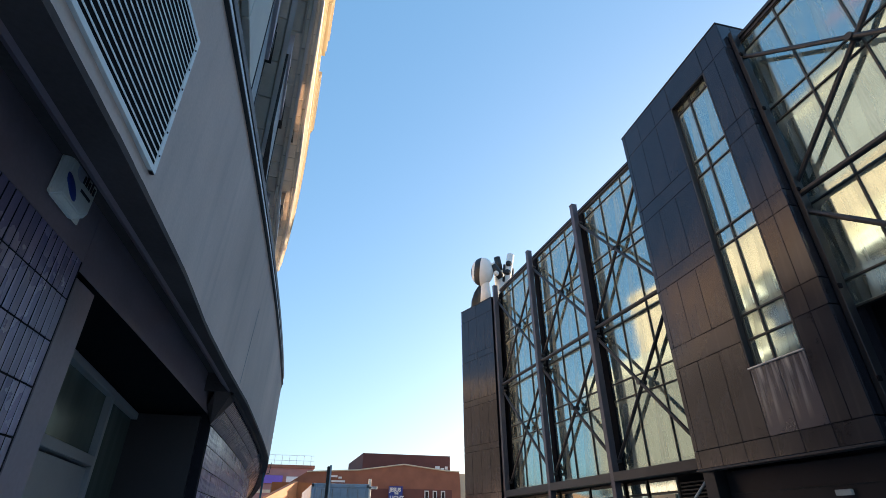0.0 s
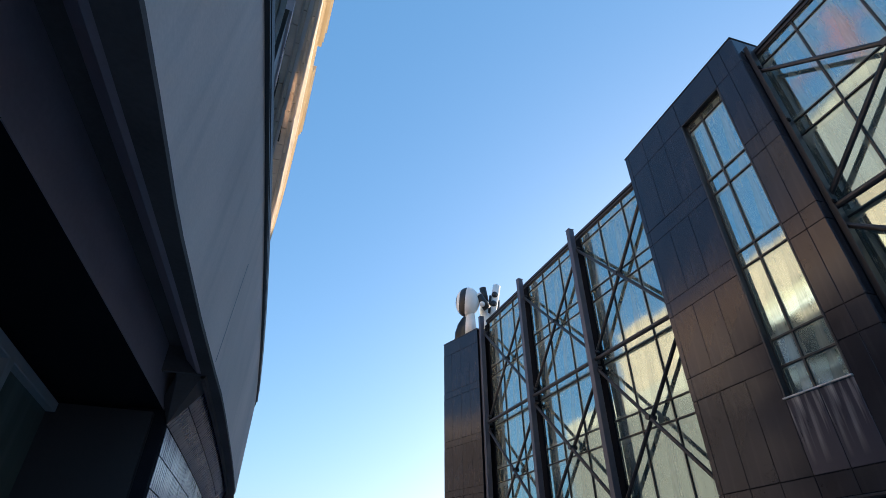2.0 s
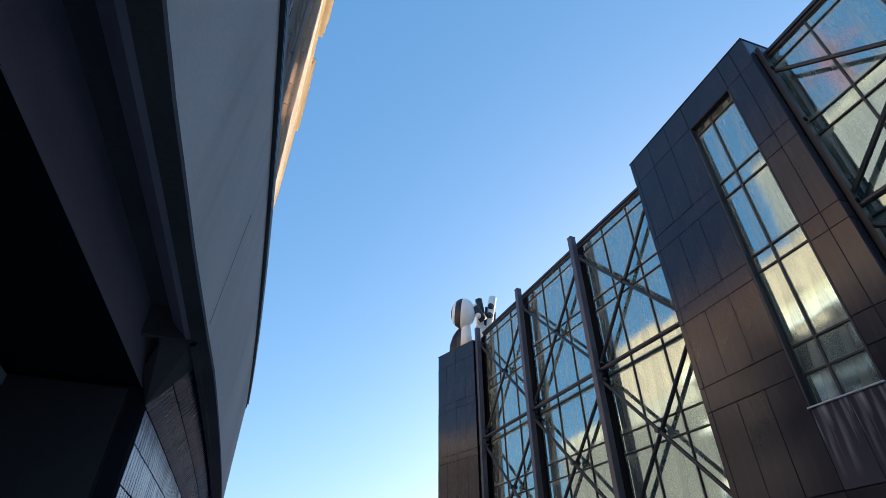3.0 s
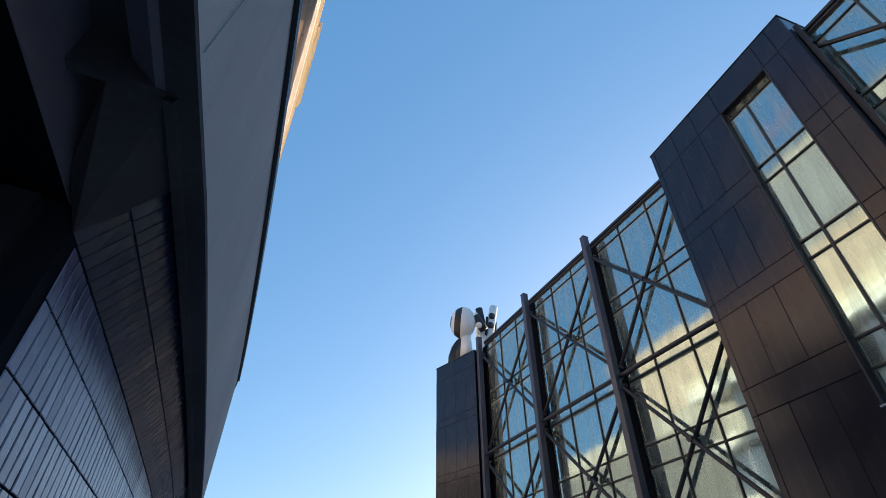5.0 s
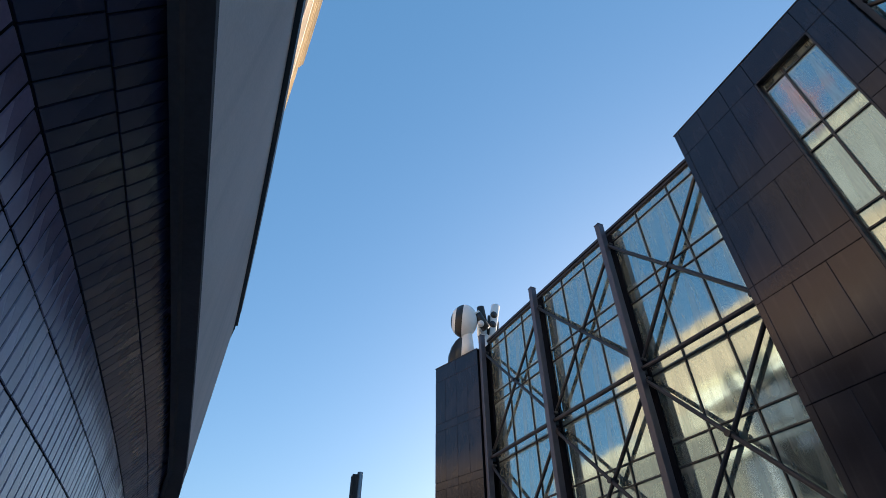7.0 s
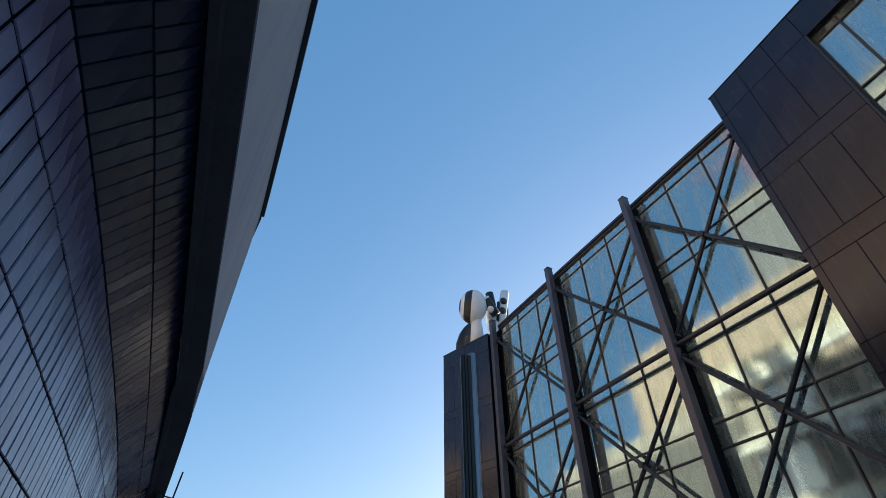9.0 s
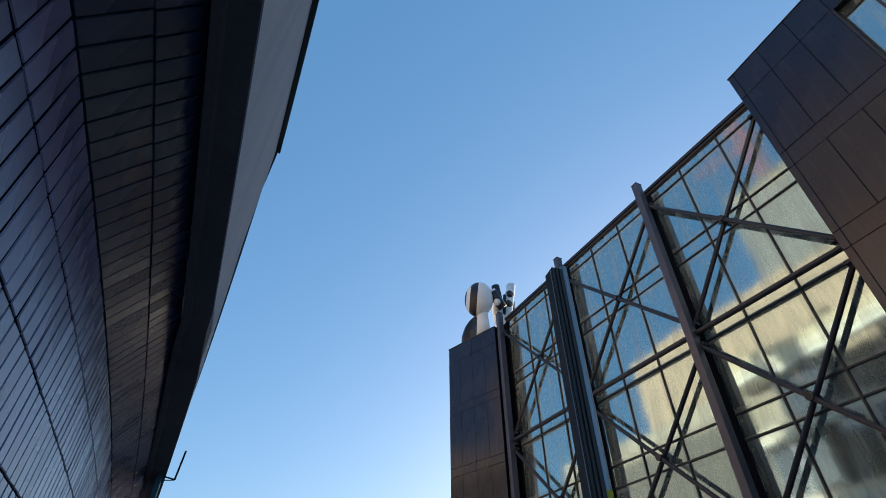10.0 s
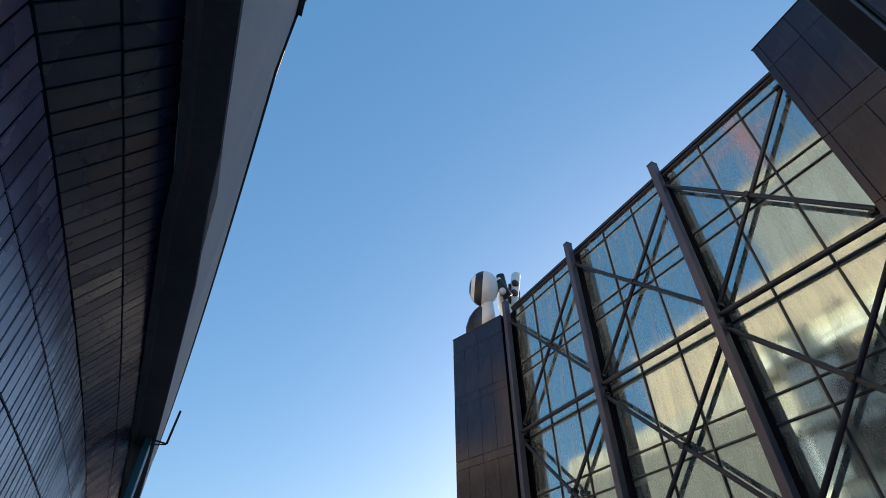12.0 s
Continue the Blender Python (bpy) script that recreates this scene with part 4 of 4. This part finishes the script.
part("window", box(2.9, 6.0, 79.85, 79.95, 7.5, 8.5), M_WHITE, pk)
for i in range(13):
    part("railing_post", bar((-6 + i, 80.2, 10.0), (-6 + i, 80.2, 11.3), 0.03, 6), M_GALV, pk)
part("aerial", bar((-0.3, 81, 10), (0.2, 81, 14.2), 0.05, 6), M_LEDGE, pk)
for z in (10.6, 11.3):
    part("rail", bar((-6, 80.2, z), (6.4, 80.2, z), 0.02, 6), M_GALV, pk)
ct = thing("shipping_container", "blue-grey steel shipping container with locking bars on its doors", "container")
CX0, CX1, CY, CZ = 2.08, 4.62, 25.5, 3.54
part("body", box(CX0, CX1, CY, CY + 6, 0.8, CZ, 0.02), M_CONTAINER, ct)
bm = box(CX0 - 0.02, CX1 + 0.02, CY - 0.03, CY, CZ - 0.14, CZ + 0.02, 0.01)
for x in (CX0 - 0.02, CX1 - 0.1):
    bm_box(bm, x, x + 0.12, CY - 0.03, CY, 0.8, CZ, 0.01)
part("end_frame", bm, M_CONTAINER, ct)
for x in (CX0 + 0.15, (CX0 + CX1) / 2 + 0.02):
    d = part("door", box(x, x + 1.08, CY - 0.02, CY, 0.9, CZ - 0.18, 0.01), M_CONTAINER, ct)
    for q in (0.3, 0.78):
        part("locking_bar", bar((x + q, CY - 0.05, 0.9), (x + q, CY - 0.05, CZ - 0.2), 0.02, 6), M_GALV, d)
part("plinth", box(CX0, CX1, CY + 0.1, CY + 6, -0.12, 0.8), M_PAVE, ct, "raised concrete base")

# set-back grey block behind the stone building, mirrored in the glazing
gb = thing("office_block", "set-back grey concrete block rising behind the stone-clad building", "building")
part("wall", box(-24, -12, -2, 27, 0, 34.6), M_CONCRETE, gb)
part("roof", box(-24.2, -11.8, -2.2, 27.2, 34.6, 35.0), M_ROOF, gb)
part("parapet", box(-12.05, -11.9, -2, 27, 33.6, 34.6), M_STONE_OLD, gb)

# tower crane far behind the curved building
cn = thing("tower_crane", "orange lattice tower crane seen above the roofs", "crane")
CRX, CRY = -76.0, 46.0
bm = bmesh.new()
for dx in (-1.2, 1.2):
    for dy in (-1.2, 1.2):
        bm_bar(bm, (CRX + dx, CRY + dy, -0.1), (CRX + dx, CRY + dy, 112), 0.14, 6)
for i in range(56):
    z = i * 2
    for (ax_, ay_), (bx_, by_) in (((-1.2, -1.2), (1.2, -1.2)), ((1.2, -1.2), (1.2, 1.2)), ((1.2, 1.2), (-1.2, 1.2)), ((-1.2, 1.2), (-1.2, -1.2))):
        bm_bar(bm, (CRX + ax_, CRY + ay_, z), (CRX + bx_, CRY + by_, z + 2), 0.09, 5)
part("mast", bm, M_CRANE, cn)
bm = bmesh.new()
for dz, dy in ((0, -0.6), (0, 0.6), (1.2, 0)):
    bm_bar(bm, (CRX, CRY - 7 + dy, 103 + dz), (CRX, CRY + 15 + dy, 103 + dz), 0.14, 6)
for i in range(11):
    y = CRY - 7 + 2 * i
    bm_bar(bm, (CRX, y - 0.6, 103), (CRX, y + 1, 104.2), 0.1, 5)
    bm_bar(bm, (CRX, y + 2 - 0.6, 103), (CRX, y + 1, 104.2), 0.1, 5)
part("jib", bm, M_CRANE, cn)

# ---------- tiles of the curved wall and its cove, last ----------
TW, ZT = 0.08, [2.72, 2.5, 2.26, 2.02, 1.78, 1.54]
wt = thing("wall_tiled", "curved wall of narrow grey-lilac glazed vertical tiles with dark joints and a tiled cove above", "wall", "", "structure")
part("mortar", sweep([(WO + 0.003, -0.05), (WO + 0.003, 2.722), (0.168, 3.045), (0.165, 3.1), (WO + 0.3, 3.1), (WO + 0.3, -0.05)], steps(6.74, 38, 0.3), wcurve, True), M_MORTAR, wt)
part("mortar", sweep([(UO + 0.003, -0.05), (UO + 0.003, 2.88), (UO + 0.3, 2.88), (UO + 0.3, -0.05)], steps(-8, 2.90, 0.3), wcurve, True), M_MORTAR, wt)
part("plain_base", sweep([(WO - 0.006, -0.05), (WO - 0.006, 1.5), (WO + 0.02, 1.5), (WO + 0.02, -0.05)], steps(6.74, 38, 0.3), wcurve, True), M_TILE_REST, wt)

tile_mesh = {}


def tile_data(h, material=None):
    if h not in tile_mesh:
        thin = material is M_TILE_SHADE
        w2, h2, t = TW / 2 - (0.0025 if thin else 0.0055), h / 2 - (0.001 if thin else 0.004), 0.005 if thin else 0.004
        e = 0.002
        bm = bmesh.new()
        a = [bm.verts.new((0, s * w2, u * h2)) for s, u in ((-1, -1), (1, -1), (1, 1), (-1, 1))]
        b = [bm.verts.new((t, s * (w2 - e), u * (h2 - e))) for s, u in ((-1, -1), (1, -1), (1, 1), (-1, 1))]
        bm.faces.new(b)
        for i in range(4):
            j = (i + 1) % 4
            bm.faces.new((a[i], a[j], b[j], b[i]))
        tile_mesh[h] = mesh(bm, "tile", material or M_TILE)
    return tile_mesh[h]


def tile_pose(y, o, z, lean=0.0):
    s = (wcurve(y + 0.01) - wcurve(y - 0.01)) / 0.02
    return Matrix.Translation((wcurve(y) - o, y, z)) @ Matrix.Rotation(-math.atan(s), 4, "Z") @ Matrix.Rotation(lean + random.uniform(-0.012, 0.012), 4, "Y") @ Matrix.Rotation(random.uniform(-0.03, 0.03), 4, "Z")


H_COVE = math.hypot(0.32, WO - 0.165) / 2 - 0.002
LEAN = math.atan2(WO - 0.17, 0.32)
verts, faces, count = [], [], 0
cverts, cfaces = [], []
y = 6.46
while y < 37.5:
    cells = [(WO, (a + b) / 2, round(a - b, 3), 0.0) for a, b in zip(ZT, ZT[1:])] if y > 6.78 else []
    for q in (0.25, 0.75):
        if y < 6.77:
            continue
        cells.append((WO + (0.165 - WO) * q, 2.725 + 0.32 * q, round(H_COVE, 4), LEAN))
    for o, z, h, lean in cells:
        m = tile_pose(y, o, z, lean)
        # cove tiles take the copy with shade in its colour
        data = tile_data(h, M_TILE_SHADE if lean else M_TILE)
        if count < 300 and 6.4 < y < 12.0 and z > 2.0:
            ob = new("tile", data)
            ob.parent = wt
            ob.matrix_local = m
            count += 1
        else:
            vl, fl = (cverts, cfaces) if lean else (verts, faces)
            k = len(vl)
            vl += [m @ v.co for v in data.vertices]
            fl += [[k + i for i in p.vertices] for p in data.polygons]
    y += TW
TW = 0.056
y = -7.9
while y < 2.86:
    for z in (2.768, 2.543, 2.318, 2.093, 1.868):
        m = tile_pose(y, UO, z)
        data = tile_data(0.225)
        k = len(verts)
        verts += [m @ v.co for v in data.vertices]
        faces += [[k + i for i in p.vertices] for p in data.polygons]
    y += TW
me = bpy.data.meshes.new("tile_run")
me.from_pydata(verts, [], faces)
me.materials.append(M_TILE_REST)
rest = new("tile_run", me)
rest.parent = wt
tagged(rest, kind="stuff")
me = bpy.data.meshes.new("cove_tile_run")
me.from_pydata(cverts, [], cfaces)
me.materials.append(M_TILE_SHADE_REST)
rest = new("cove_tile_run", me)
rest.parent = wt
tagged(rest, "glazed tiles of the sloping cove, coloured darker for its shade", kind="stuff")
